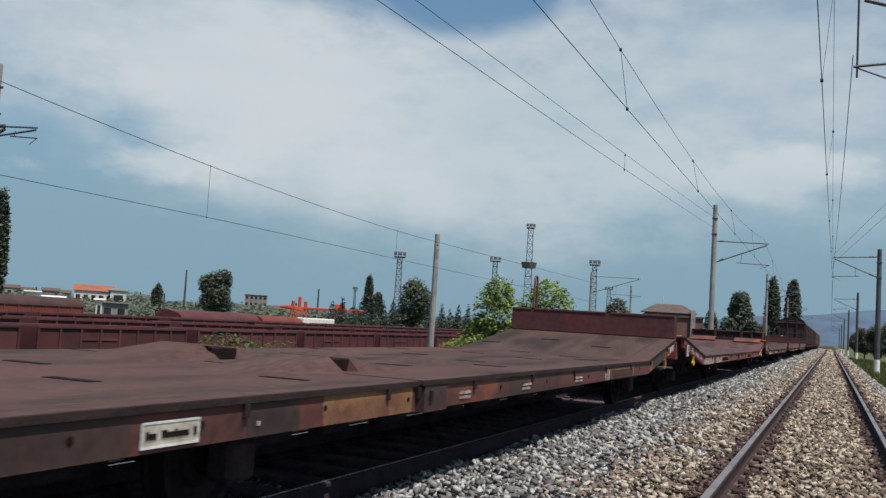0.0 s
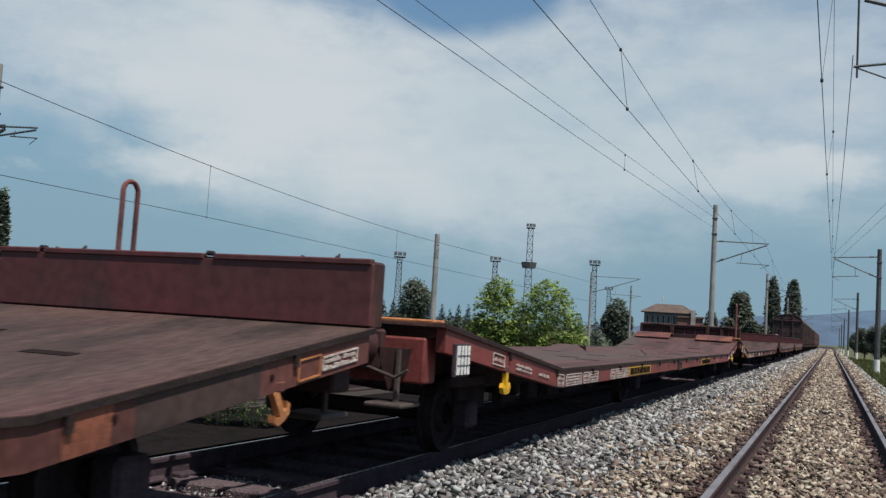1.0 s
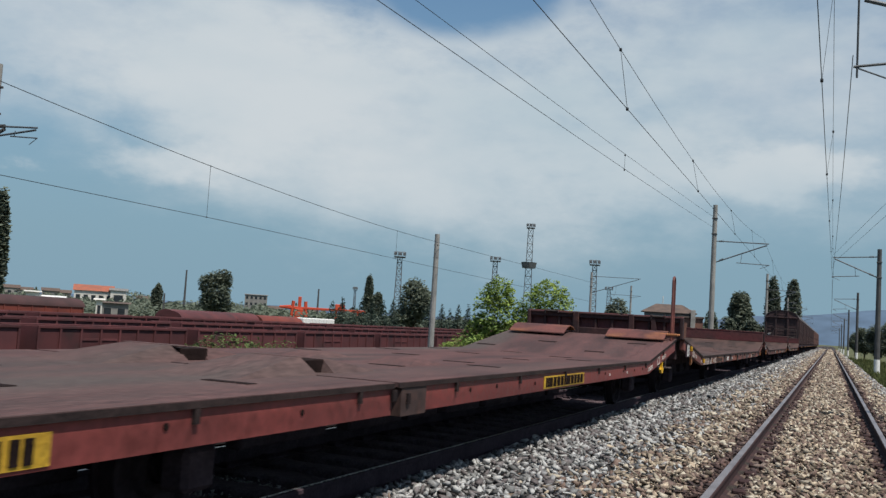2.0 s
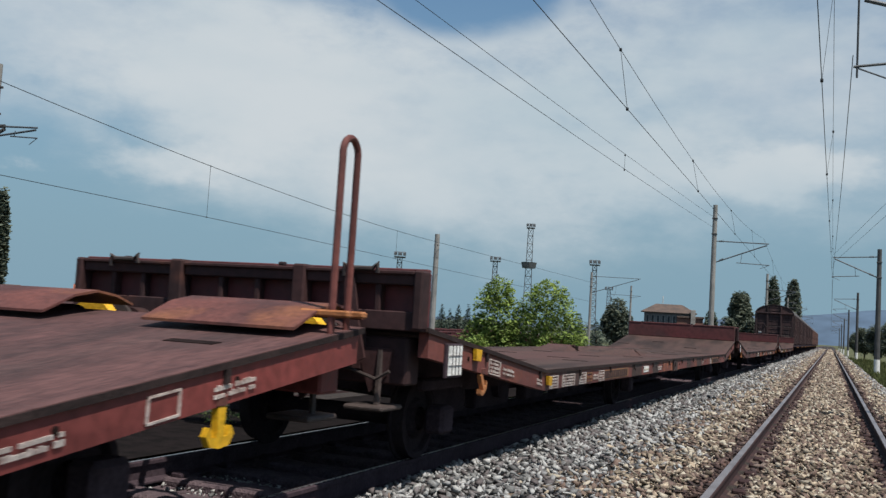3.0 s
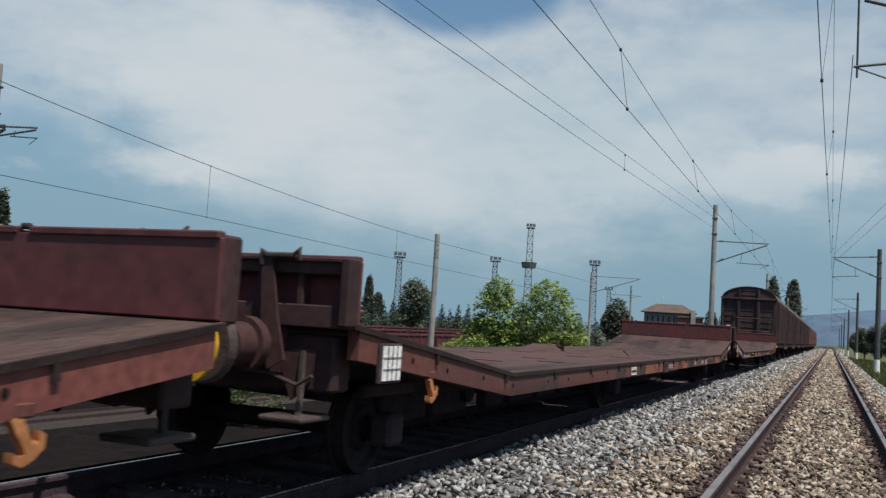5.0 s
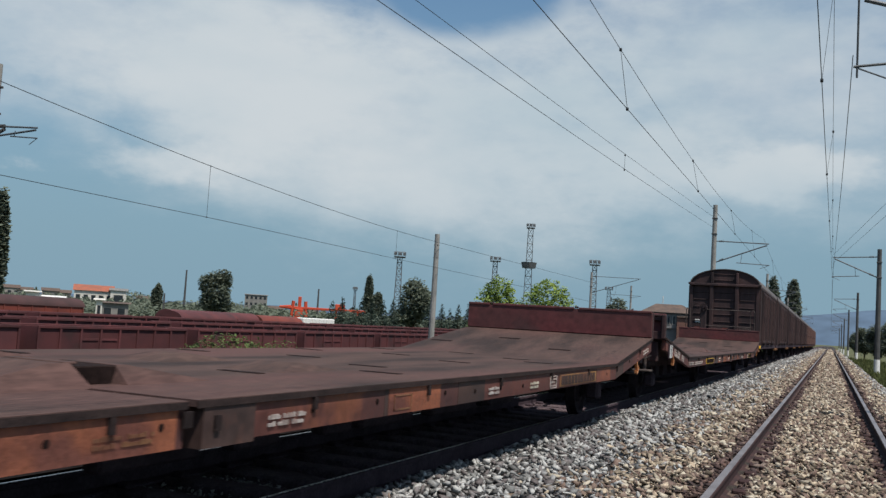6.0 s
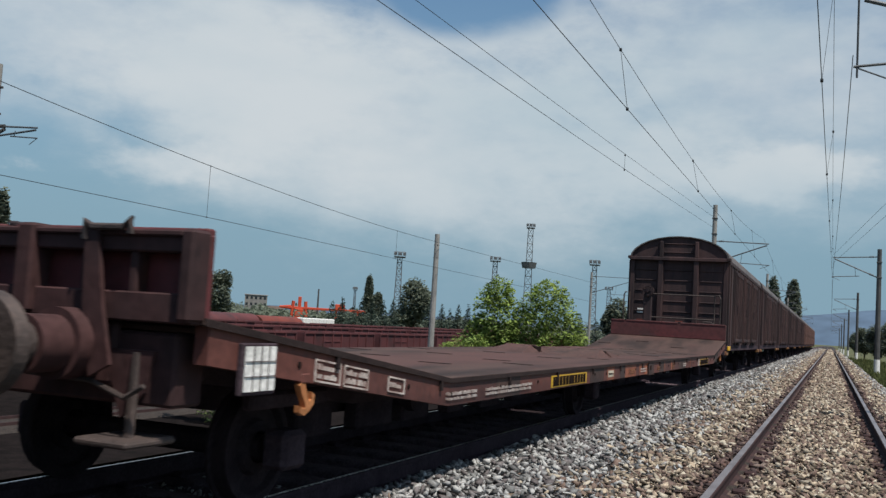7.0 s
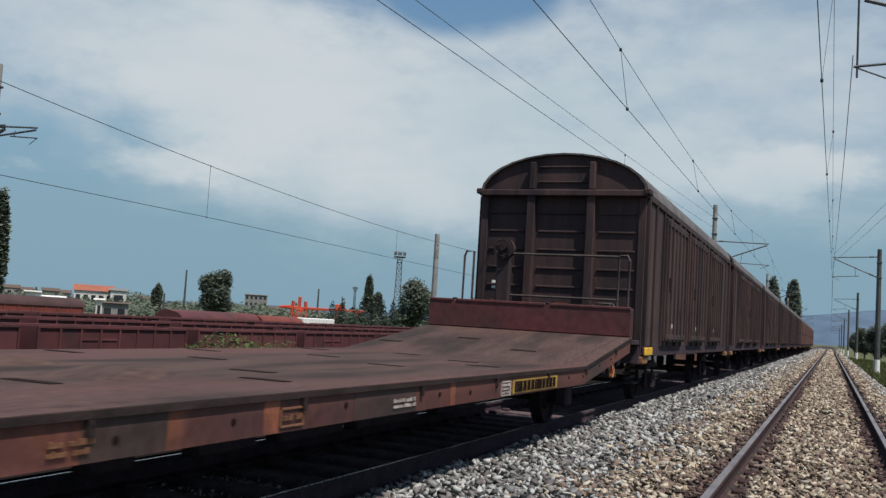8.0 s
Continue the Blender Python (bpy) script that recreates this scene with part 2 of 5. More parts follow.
M["overpaint"] = surface("dark_overpaint", (0.078, 0.046, 0.040), (0.052, 0.036, 0.034), 0.7, scale=1.4, fine=18, bump=0.05, spec=0.2, stain=(0.12, 0.055, 0.042), stain_scale=2.0)
M["grass"] = surface("grass_blades", (0.078, 0.096, 0.028), (0.105, 0.108, 0.042), 0.8, thin=0.3, scale=1.5, per_island=0.4)
M["leaf"] = surface("fresh_green_leaves", (0.260, 0.341, 0.084), (0.145, 0.209, 0.058), 0.8, thin=0.3, scale=1.2, per_island=0.45, bump=0)
# far foliage: distance haze mixed into both leaf colours, paler and bluer
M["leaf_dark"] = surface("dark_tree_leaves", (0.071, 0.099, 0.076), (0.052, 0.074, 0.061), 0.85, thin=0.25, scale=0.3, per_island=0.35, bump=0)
M["leaf_far"] = surface("haze_paled_tree_leaves", (0.150, 0.173, 0.126), (0.113, 0.138, 0.109), 0.95, thin=0.3, scale=0.15, per_island=0.3, bump=0)
M["bark"] = surface("tree_bark", (0.09, 0.065, 0.045), None, 0.9, scale=6, bump=0.5)
M["yard_red"] = surface("oxide_gondola_paint", (0.109, 0.034, 0.035), (0.071, 0.027, 0.029), 0.7, scale=0.5, stain=(0.059, 0.029, 0.028), stain_scale=0.5, per_object=0.2)
M["yard_dark"] = surface("dark_gondola_inside", (0.05, 0.030, 0.030), (0.035, 0.024, 0.024), 0.8, scale=1)
M["yard_orange"] = surface("orange_red_wagon", (0.19, 0.045, 0.032), (0.13, 0.038, 0.030), 0.65, scale=0.6)
M["crane"] = surface("red_crane_paint", (0.55, 0.075, 0.03), (0.45, 0.06, 0.03), 0.6, scale=0.5)
M["wall"] = surface("whitewashed_wall", (0.62, 0.60, 0.55), (0.5, 0.48, 0.44), 0.85, scale=0.4)
M["wall_grey"] = surface("grey_render_wall", (0.22, 0.21, 0.20), (0.17, 0.165, 0.16), 0.9, scale=0.6)
M["brick"] = surface("red_brick_wall", (0.20, 0.10, 0.075), (0.15, 0.08, 0.065), 0.9, scale=1.5)
M["tile"] = surface("red_roof_tiles", (0.34, 0.11, 0.065), (0.25, 0.10, 0.07), 0.8, scale=0.6)
M["tile_brown"] = surface("brown_roof_tiles", (0.13, 0.09, 0.072), (0.085, 0.065, 0.056), 0.85, scale=1.5)
M["glass"] = surface("dark_window_glass", (0.03, 0.036, 0.042), None, 0.12, scale=1, bump=0)
# distance haze is mixed into the hills' blue
M["hill"] = surface("haze_tinted_hills", (0.085, 0.130, 0.190), (0.075, 0.115, 0.175), 1.0, scale=0.002, fine=0.01, bump=0)


# ---- mesh helpers ----
def part(name, bm, material, parent=None, label="", smooth=False):
    me = bpy.data.meshes.new(name)
    bm.to_mesh(me)
    bm.free()
    me.materials.append(M[material])
    me.polygons.foreach_set("use_smooth", [True] * len(me.polygons))
    if not smooth:
        me.set_sharp_from_angle(angle=radians(32))
    ob = new(name, me)
    if parent is not None:
        ob.parent = parent
    if label:
        tagged(ob, label)
    return ob


def box(bm, x0, x1, y0, y1, z0, z1, bevel=0.0):
    m = Matrix.Translation(((x0 + x1) / 2, (y0 + y1) / 2, (z0 + z1) / 2)) @ Matrix.Diagonal((abs(x1 - x0), abs(y1 - y0), abs(z1 - z0), 1))
    made = bmesh.ops.create_cube(bm, size=1, matrix=m)
    if bevel:
        edges = list({e for v in made["verts"] for e in v.link_edges})
        bmesh.ops.bevel(bm, geom=edges, offset=bevel, segments=1, affect="EDGES")
    return bm


def fresh():
    return bmesh.new()


def boxed(x0, x1, y0, y1, z0, z1, bevel=0.0):
    return box(fresh(), x0, x1, y0, y1, z0, z1, bevel)


def rod(bm, a, b, r, seg=8, r2=None):
    a, b = Vector(a), Vector(b)
    d = b - a
    m = Matrix.Translation((a + b) / 2) @ d.to_track_quat("Z", "Y").to_matrix().to_4x4()
    bmesh.ops.create_cone(bm, cap_ends=True, segments=seg, radius1=r, radius2=r if r2 is None else r2, depth=d.length, matrix=m)
    return bm


def tube(bm, pts, r, seg=6):
    """A bent bar through points, as one swept tube."""
    pts = [Vector(p) for p in pts]
    rings = []
    for i, p in enumerate(pts):
        d = (pts[min(i + 1, len(pts) - 1)] - pts[max(i - 1, 0)]).normalized()
        q = d.to_track_quat("Z", "Y")
        rings.append([bm.verts.new(p + q @ Vector((r * math.cos(2 * math.pi * k / seg), r * math.sin(2 * math.pi * k / seg), 0))) for k in range(seg)])
    for a, b in zip(rings, rings[1:]):
        for k in range(seg):
            bm.faces.new((a[k], a[(k + 1) % seg], b[(k + 1) % seg], b[k]))
    bm.faces.new(rings[0][::-1])
    bm.faces.new(rings[-1])
    return bm


def extrude_yz(bm, prof, x0, x1):
    """A closed (y, z) outline swept from x0 to x1."""
    a = [bm.verts.new((x0, y, z)) for y, z in prof]
    b = [bm.verts.new((x1, y, z)) for y, z in prof]
    bm.faces.new(a)
    bm.faces.new(b[::-1])
    for i in range(len(prof)):
        j = (i + 1) % len(prof)
        bm.faces.new((a[j], a[i], b[i], b[j]))
    bmesh.ops.recalc_face_normals(bm, faces=bm.faces)
    return bm


def extrude_xz(bm, prof, y0, y1):
    """A closed (x, z) outline swept from y0 to y1."""
    a = [bm.verts.new((x, y0, z)) for x, z in prof]
    b = [bm.verts.new((x, y1, z)) for x, z in prof]
    bm.faces.new(a)
    bm.faces.new(b[::-1])
    for i in range(len(prof)):
        j = (i + 1) % len(prof)
        bm.faces.new((a[j], a[i], b[i], b[j]))
    bmesh.ops.recalc_face_normals(bm, faces=bm.faces)
    return bm


def thing(name, label, category, group="", at=(0, 0, 0), rz=0):
    ob = new(name)
    ob.matrix_basis = pose(*at, 0, 0, rz)
    return tagged(ob, label, category, group)


# ---- the ground and the two tracks ----
TRACK, TRAIN = -0.08, -4.10
TRAIN_Z = -0.018


def ground_height(x, y):
    """Formation level by the tracks, falling to a lower yard beyond the train."""
    f = min(max((-6.8 - x) / 8.0, 0.0), 1.0)
    g = min(max((x - 2.0) / 6.0, 0.0), 1.0)
    far = min(max((math.hypot(x, y) - 150.0) / 400.0, 0.0), 1.0)
    return (-0.62 - 3.2 * f * f * (3 - 2 * f) - 0.5 * g) * (1 - far) - 1.4 * far


def make_ground():
    bm = fresh()
    xs = [-3000, -1500, -800, -450, -250, -150, -100, -70, -50, -40, -32, -26, -22, -19, -16, -13, -10, -8, -6, -4, -2, 0, 2, 3.5, 5, 7, 9, 14, 22, 40, 80, 150, 300, 700, 1500, 3000]
    ys = [-600, -250, -100, -50, -25, -10, 0, 8, 16, 24, 32, 44, 60, 80, 100, 130, 170, 220, 300, 420, 650, 1000, 1800, 3600]
    grid = [[bm.verts.new((x, y, ground_height(x, y))) for y in ys] for x in xs]
    for i in range(len(xs) - 1):
        for j in range(len(ys) - 1):
            bm.faces.new((grid[i][j], grid[i + 1][j], grid[i + 1][j + 1], grid[i][j + 1]))
    return tagged(part("ground", bm, "ground", smooth=True), "grassy ground falling away to the freight yard", "ground", kind="structure")


make_ground()


def make_shade_bank():
    """Added near-black strip from the train's track into the yard, standing in for shade."""
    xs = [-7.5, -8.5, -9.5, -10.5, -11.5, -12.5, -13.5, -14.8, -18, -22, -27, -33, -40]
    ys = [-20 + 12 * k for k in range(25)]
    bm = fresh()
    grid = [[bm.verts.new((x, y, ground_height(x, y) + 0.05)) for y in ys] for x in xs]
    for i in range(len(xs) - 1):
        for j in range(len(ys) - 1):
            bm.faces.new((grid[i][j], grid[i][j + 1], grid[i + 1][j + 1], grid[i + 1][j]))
    tagged(part("cinder_bank", bm, "shade_black", smooth=True), "added bank falling to the yard, painted black as shade", "bank", kind="structure")


make_shade_bank()

# cross profile of the ballast: (x, z)
BALLAST = [(-7.9, -1.35), (-6.7, -0.85), (-5.9, -0.40), (-5.5, -0.25), (-4.95, -0.22), (-3.25, -0.22), (-3.05, -0.10), (-2.6, -0.03), (-1.9, -0.05), (-1.15, -0.075), (-0.95, -0.10), (-0.72, -0.16),
           (-0.5, -0.145), (0.3, -0.145), (0.56, -0.165), (0.80, -0.12), (1.35, -0.13), (1.75, -0.24), (2.15, -0.62), (2.4, -0.80)]


def ballast_z(x):
    for (x0, z0), (x1, z1) in zip(BALLAST, BALLAST[1:]):
        if x0 <= x <= x1:
            return z0 + (z1 - z0) * (x - x0) / (x1 - x0)
    return -0.7


def make_bed():
    ys = [-30, -5] + [1 + 0.25 * i for i in range(77)] + [20 + 1.0 * i for i in range(1, 41)] + [80, 120, 180, 260, 400, 700]
    for name, x0, x1, material, label in (("ballast_bed_train_track", -7.9, -3.05, "bed_shaded", "stone bed under the train, coloured dark as its shade"),
                                   ("ballast_bed_between", -3.05, -1.75, "stone_bed_grey", "grey crushed stone bed between the tracks, darkened for shaded gaps"),
                                   ("ballast_bed_free_track", -1.75, 2.4, "stone_bed", "weathered tan stone bed of the free track, darkened for shaded gaps")):
        xs = sorted({x0, x1, *[x for x, _ in BALLAST if x0 < x < x1], *[x0 + (x1 - x0) * k / 24 for k in range(25)]})
        bm = fresh()
        grid = []
        for x in xs:
            col = []
            for y in ys:
                amp = 0.03 if y < 62 else 0.0
                inner = 0.0 if x in (x0, x1) else 1.0
                col.append(bm.verts.new((x, y, ballast_z(x) - 0.012 + inner * amp * noise.noise(Vector((x * 2.1, y * 2.1, 0.3))))))
            grid.append(col)
        for i in range(len(xs) - 1):
            for j in range(len(ys) - 1):
                bm.faces.new((grid[i][j], grid[i + 1][j], grid[i + 1][j + 1], grid[i][j + 1]))
        tagged(part(name, bm, material, smooth=True), label, "ballast", kind="structure")


make_bed()

RAIL = [(-0.075, -0.172), (0.075, -0.172), (0.075, -0.160), (0.012, -0.140), (0.010, -0.045), (0.036, -0.034), (0.036, -0.008), (0.026, -0.0015),
        (-0.026, -0.0015), (-0.036, -0.008), (-0.036, -0.034), (-0.010, -0.045), (-0.012, -0.140), (-0.075, -0.160)]


def make_track(name, x, z, label, sleeper_paint, rail_paint, top_paint, top_half):
    track = thing(name, label, "railway track", at=(x, 0, z))
    track["kind"] = "structure"
    for side in (-0.7525, 0.7525):
        rail = part("rail", extrude_xz(fresh(), [(px + side, pz) for px, pz in RAIL], -40, 700), rail_paint, track)
        part("running_surface", boxed(side - top_half, side + top_half, -40, 700, -0.0015, 0.002), top_paint, rail, "worn shiny rail head")
    # sleepers mostly buried in the stones, each with its own edges
    me = boxed(-1.3, 1.3, -0.13, 0.13, -0.33, -0.150, 0.02)
    first = part("sleeper", me, sleeper_paint, track)
    clip = boxed(-0.06, 0.06, -0.05, 0.05, -0.16, -0.11, 0.015)
    clip_ob = part("rail_clip", clip, rail_paint, first)
    clip_ob.location = (-0.62, 0, 0)
    first.location = (0, -6.24, 0)
    for i in range(1, 142):
        o = new("sleeper", first.data)
        o.parent = track
        o.location = (0, -6.24 + 0.62 * i, 0)
        if 10 < i < 57:
            for cx in (-0.89, -0.62, 0.62, 0.89):
                c = new("rail_clip", clip_ob.data)
                c.parent, c.location = o, (cx, 0, 0)
    return track


make_track("free_track", TRACK, 0.0, "straight free railway track with rusty rails in tan stones", "sleeper", "railside", "railtop", 0.030)
# sleepers and rail sides here carry the train's shade in their colour
make_track("train_track", TRAIN, TRAIN_Z, "railway track under the moving freight train", "bed_shaded", "grime_shade", "railtop_dull", 0.011)


def scatter_mesh(name, material, places, base_shapes, label, category):
    """Many small solids joined into one mesh: places are (matrix, shape index)."""
    vs, fs, n = [], [], 0
    for m, k in places:
        v, f = base_shapes[k]
        vs.append(v @ m[:3, :3].T + m[:3, 3])
        fs.append(f + n)
        n += len(v)
    v, f = np.concatenate(vs), np.concatenate(fs)
    me = bpy.data.meshes.new(name)
    w = f.shape[1]
    me.vertices.add(len(v))
    me.vertices.foreach_set("co", v.astype(np.float32).ravel())
    me.loops.add(f.size)
    me.loops.foreach_set("vertex_index", f.astype(np.int32).ravel())
    me.polygons.add(len(f))
    me.polygons.foreach_set("loop_start", np.arange(0, f.size, w, dtype=np.int32))
    me.polygons.foreach_set("loop_total", np.full(len(f), w, dtype=np.int32))
    me.update(calc_edges=True)
    me.materials.append(M[material])
    return tagged(new(name, me), label, category, kind="stuff")


def rock_shapes(count, rng):
    """Sharp-edged crushed stones: hulls of a few scattered points."""
    out = []
    for _ in range(count):
        bm = fresh()
        size = rng.uniform((0.8, 0.65, 0.38), (1.6, 1.2, 0.8))
        for _ in range(7):
            d = rng.normal(size=3)
            d /= np.linalg.norm(d)
            bm.verts.new(d * size * rng.uniform(0.8, 1.15))
        bmesh.ops.convex_hull(bm, input=bm.verts)
        bmesh.ops.delete(bm, geom=[v for v in bm.verts if not v.link_faces], context="VERTS")
        bmesh.ops.triangulate(bm, faces=bm.faces)
        bmesh.ops.recalc_face_normals(bm, faces=bm.faces)
        bm.verts.index_update()
        out.append((np.array([v.co[:] for v in bm.verts]), np.array([[v.index for v in f.verts] for f in bm.faces])))
        bm.free()
    return out


def rotation(rng):
    # lying any way round, tilted up to about seventy degrees
    turn, tilt, way = rng.uniform(0, 2 * math.pi), abs(rng.normal()) * 0.62, rng.uniform(0, 2 * math.pi)
    w, z = math.cos(turn / 2), math.sin(turn / 2)
    a, b, c = math.cos(tilt / 2), math.sin(tilt / 2) * math.cos(way), math.sin(tilt / 2) * math.sin(way)
    w, x, y, z = a * w, b * w + c * z, c * w - b * z, a * z
    return np.array([[1 - 2 * (y * y + z * z), 2 * (x * y - z * w), 2 * (x * z + y * w)],
                     [2 * (x * y + z * w), 1 - 2 * (x * x + z * z), 2 * (y * z - x * w)],
                     [2 * (x * z - y * w), 2 * (y * z + x * w), 1 - 2 * (x * x + y * y)]])


def make_stones():
    rng = np.random.default_rng(5)
    shapes = rock_shapes(24, rng)
    bands = [(-6.0, 2.2, 230, 0.040), (2.2, 9.0, 540, 0.034), (9.0, 16.0, 400, 0.039), (16.0, 30.0, 240, 0.046), (30.0, 60.0, 100, 0.060), (60.0, 120.0, 36, 0.10), (120.0, 260.0, 10, 0.19)]
    sets = {"stone_grey": [], "stone_tan": [], "stone_rust": []}
    for y0, y1, density, size in bands:
        n = int((y1 - y0) * 6.3 * density)
        xs, ys = rng.uniform(-3.25, 2.4, n), rng.uniform(y0, y1, n)
        for x, y in zip(xs, ys):
            z = ballast_z(x)
            edge = -1.75 + 0.35 * noise.noise(Vector((x * 1.3, y * 0.7, 4.0))) + rng.normal() * 0.28
            r = size * rng.uniform(0.40, 1.45)
            if min(abs(x - TRACK - 0.7525), abs(x - TRACK + 0.7525)) < 0.065 + r:
                continue
            m = np.eye(4)
            m[:3, :3] = rotation(rng) * r
            m[:3, 3] = (x, y, z + 0.03 * noise.noise(Vector((x * 2.1, y * 2.1, 0.3))) + r * rng.uniform(-0.25, 0.75) - max(0.0, r - 0.05) * 0.75)
            near_rail = min(abs(x - TRACK - 0.7525), abs(x - TRACK + 0.7525))
            kind = "stone_grey" if x < edge or x > TRACK + 1.55 + 0.2 * rng.normal() else "stone_tan"
            if near_rail < 0.17 + abs(rng.normal()) * 0.06:
                kind = "stone_rust"
            sets[kind].append((m, rng.integers(0, 24)))
    for _ in range(170):
        y = rng.uniform(5.7, 6.7)
        x = rng.normal(-4.4, 0.24)
        r = rng.uniform(0.012, 0.034)
        m = np.eye(4)
        m[:3, :3] = rotation(rng) * r
        m[:3, 3] = (x, y, ballast_z(x) + r * 0.3)
        sets["stone_grey"].append((m, rng.integers(0, 24)))
    scatter_mesh("grey_ballast_stones", "stone_grey", sets["stone_grey"], shapes, "loose grey crushed stones heaped between the tracks", "ballast")
    scatter_mesh("tan_ballast_stones", "stone_tan", sets["stone_tan"], shapes, "loose tan and brown stones round the free track", "ballast")
    scatter_mesh("rusty_ballast_stones", "stone_rust", sets["stone_rust"], shapes, "dark rust-dusted stones along the rails", "ballast")


make_stones()


# ---- the train ----
LENGTH, KINK, KINK_END, MIDDLE, HALF = 22.26, 2.84, 2.61, 10.87, 1.55
LOW, HIGH = 0.795, 1.14


def deck_z(y):
    return LOW + (HIGH - LOW) * max(0.0, 1 - y / KINK, 1 - (LENGTH - y) / KINK_END)


def slab(y0, y1, x0, x1, top, bottom):
    """A strip that follows the deck's line; top and bottom are offsets from it."""
    ys = sorted({y0, y1, *[y for y in (KINK, LENGTH - KINK_END) if y0 < y < y1]})
    prof = [(y, deck_z(y) + top) for y in ys] + [(y, deck_z(y) + bottom) for y in reversed(ys)]
    return extrude_yz(fresh(), prof, x0, x1)


def wheelset_into(parent, y):
    bm = fresh()
    rod(bm, (-0.85, 0, 0), (0.85, 0, 0), 0.08, 10)
    axle = part("wheelset", bm, "iron", parent)
    axle.location = (0, y, 0.35)
    for s in (-0.75, 0.75):
        i = -math.copysign(1, s)
        outline = [(-0.07, 0.10), (-0.06, 0.16), (-0.02, 0.18), (-0.02, 0.28), (-0.065, 0.30), (-0.065, 0.345), (0.035, 0.352), (0.04, 0.378), (0.065, 0.375), (0.065, 0.30), (0.02, 0.28), (0.02, 0.18), (0.06, 0.16), (0.07, 0.10)]
        bm = fresh()
        rings = [[bm.verts.new((s + i * dx, r * math.cos(2 * math.pi * k / 28), r * math.sin(2 * math.pi * k / 28))) for k in range(28)] for dx, r in outline]
        for p, q in zip(rings, rings[1:] + rings[:1]):
            for k in range(28):
                bm.faces.new((p[k], p[(k + 1) % 28], q[(k + 1) % 28], q[k]))
        bmesh.ops.recalc_face_normals(bm, faces=bm.faces)
        part("wheel", bm, "iron", axle)
    return axle


def buffer_into(parent, x, y, way, head):
    bm = fresh()
    box(bm, x - 0.2, x + 0.2, y - 0.03, y + 0.03, 0.82, 1.12, 0.02)
    rod(bm, (x, y, 1.0), (x, y + way * 0.38, 1.0), 0.13, 24)
    rod(bm, (x, y, 1.0), (x, y + way * 0.2, 1.0), 0.165, 24)
    b = part("buffer", bm, "frame_dark", parent)
    bm = fresh()
    rod(bm, (x, y + way * 0.38, 1.0), (x, y + way * 0.56, 1.0), 0.10, 24)
    rod(bm, (x, y + way * 0.54, 1.0), (x, y + way * 0.60, 1.0), 0.225, 28, 0.21)
    part("buffer_head", bm, head, b)


def anchor_into(parent, y, z, material):
    """A lashing hook: a flat shank with two upturned flukes, hung from a bracket under the side sill."""
    z -= 0.075
    x, k = HALF - 0.03, 1.0 if material == "yellow" else 0.80
    half = [(0.030, 0.10), (0.030, 0.02), (0.022, -0.04), (0.030, -0.075), (0.060, -0.070), (0.082, -0.025), (0.105, -0.065), (0.070, -0.115), (0.0, -0.125)]
    outline = half + [(-a, b) for a, b in reversed(half[:-1])]
    lean = 0.0 if material == "yellow" else 0.55
    turned = [(y + k * (a * math.cos(lean) - b * math.sin(lean)), z - 0.03 + k * (a * math.sin(lean) + b * math.cos(lean))) for a, b in outline]
    hook = part("lashing_hook", extrude_yz(fresh(), turned, x - 0.018, x + 0.018), material, parent, "painted steel lashing hook with two flukes")
    part("hook_bracket", boxed(x - 0.03, x + 0.022, y - 0.05, y + 0.04, z + 0.03, z + 0.09, 0.01), "sill_brown", hook)


def plate_into(parent, y0, y1, z0, z1, material, name="sign_panel", label="", proud=0.006, lines=None, border=None, dz=0.0):
    """A flat panel on the side sill, following its slope, with unreadable writing as bars and a border."""
    x = HALF - 0.015

    def strip(bm, a, b, c, d, depth):
        prof = [(a, deck_z(a) + c), (b, deck_z(b) + c), (b, deck_z(b) + d), (a, deck_z(a) + d)]
        return extrude_yz(bm, prof, x - 0.004, x + depth)

    base = None
    if material:
        base = part(name, strip(fresh(), y0, y1, z0, z1, proud), material, parent, label)
    host = base or parent
    if border:
        bm = fresh()
        t = 0.010
        for a, b, c, d in ((y0, y1, z1 - t, z1), (y0, y1, z0, z0 + t), (y0, y0 + t, z0, z1), (y1 - t, y1, z0, z1)):
            strip(bm, a, b, c, d, proud + 0.003)
        part("border_line", bm, border, host)
    if lines:
        mat_name, rows, seed = lines
        rng = random.Random(seed)
        bm = fresh()
        h = (z1 - z0 - 0.03) / rows
        for r in range(rows):
            y = y0 + 0.03
            left = rng.randint(2, 8)
            tall = 0.82 if rows > 1 else 0.70
            low = 0.15 if rows > 1 else 0.28
            while y < y1 - 0.035:
                w = rng.uniform(0.010, 0.020)
                top = tall if rng.random() < 0.35 or left > 7 else low + (tall - low) * 0.72
                strip(bm, y, y + w, z0 + 0.015 + r * h + low * h, z0 + 0.015 + r * h + top * h, proud + 0.005)
                y += w + 0.007
                left -= 1
                if left <= 0:
                    left = rng.randint(3, 9)
                    y += 0.028
        tagged(part("writing", bm, mat_name, host), kind="stuff")
    return base


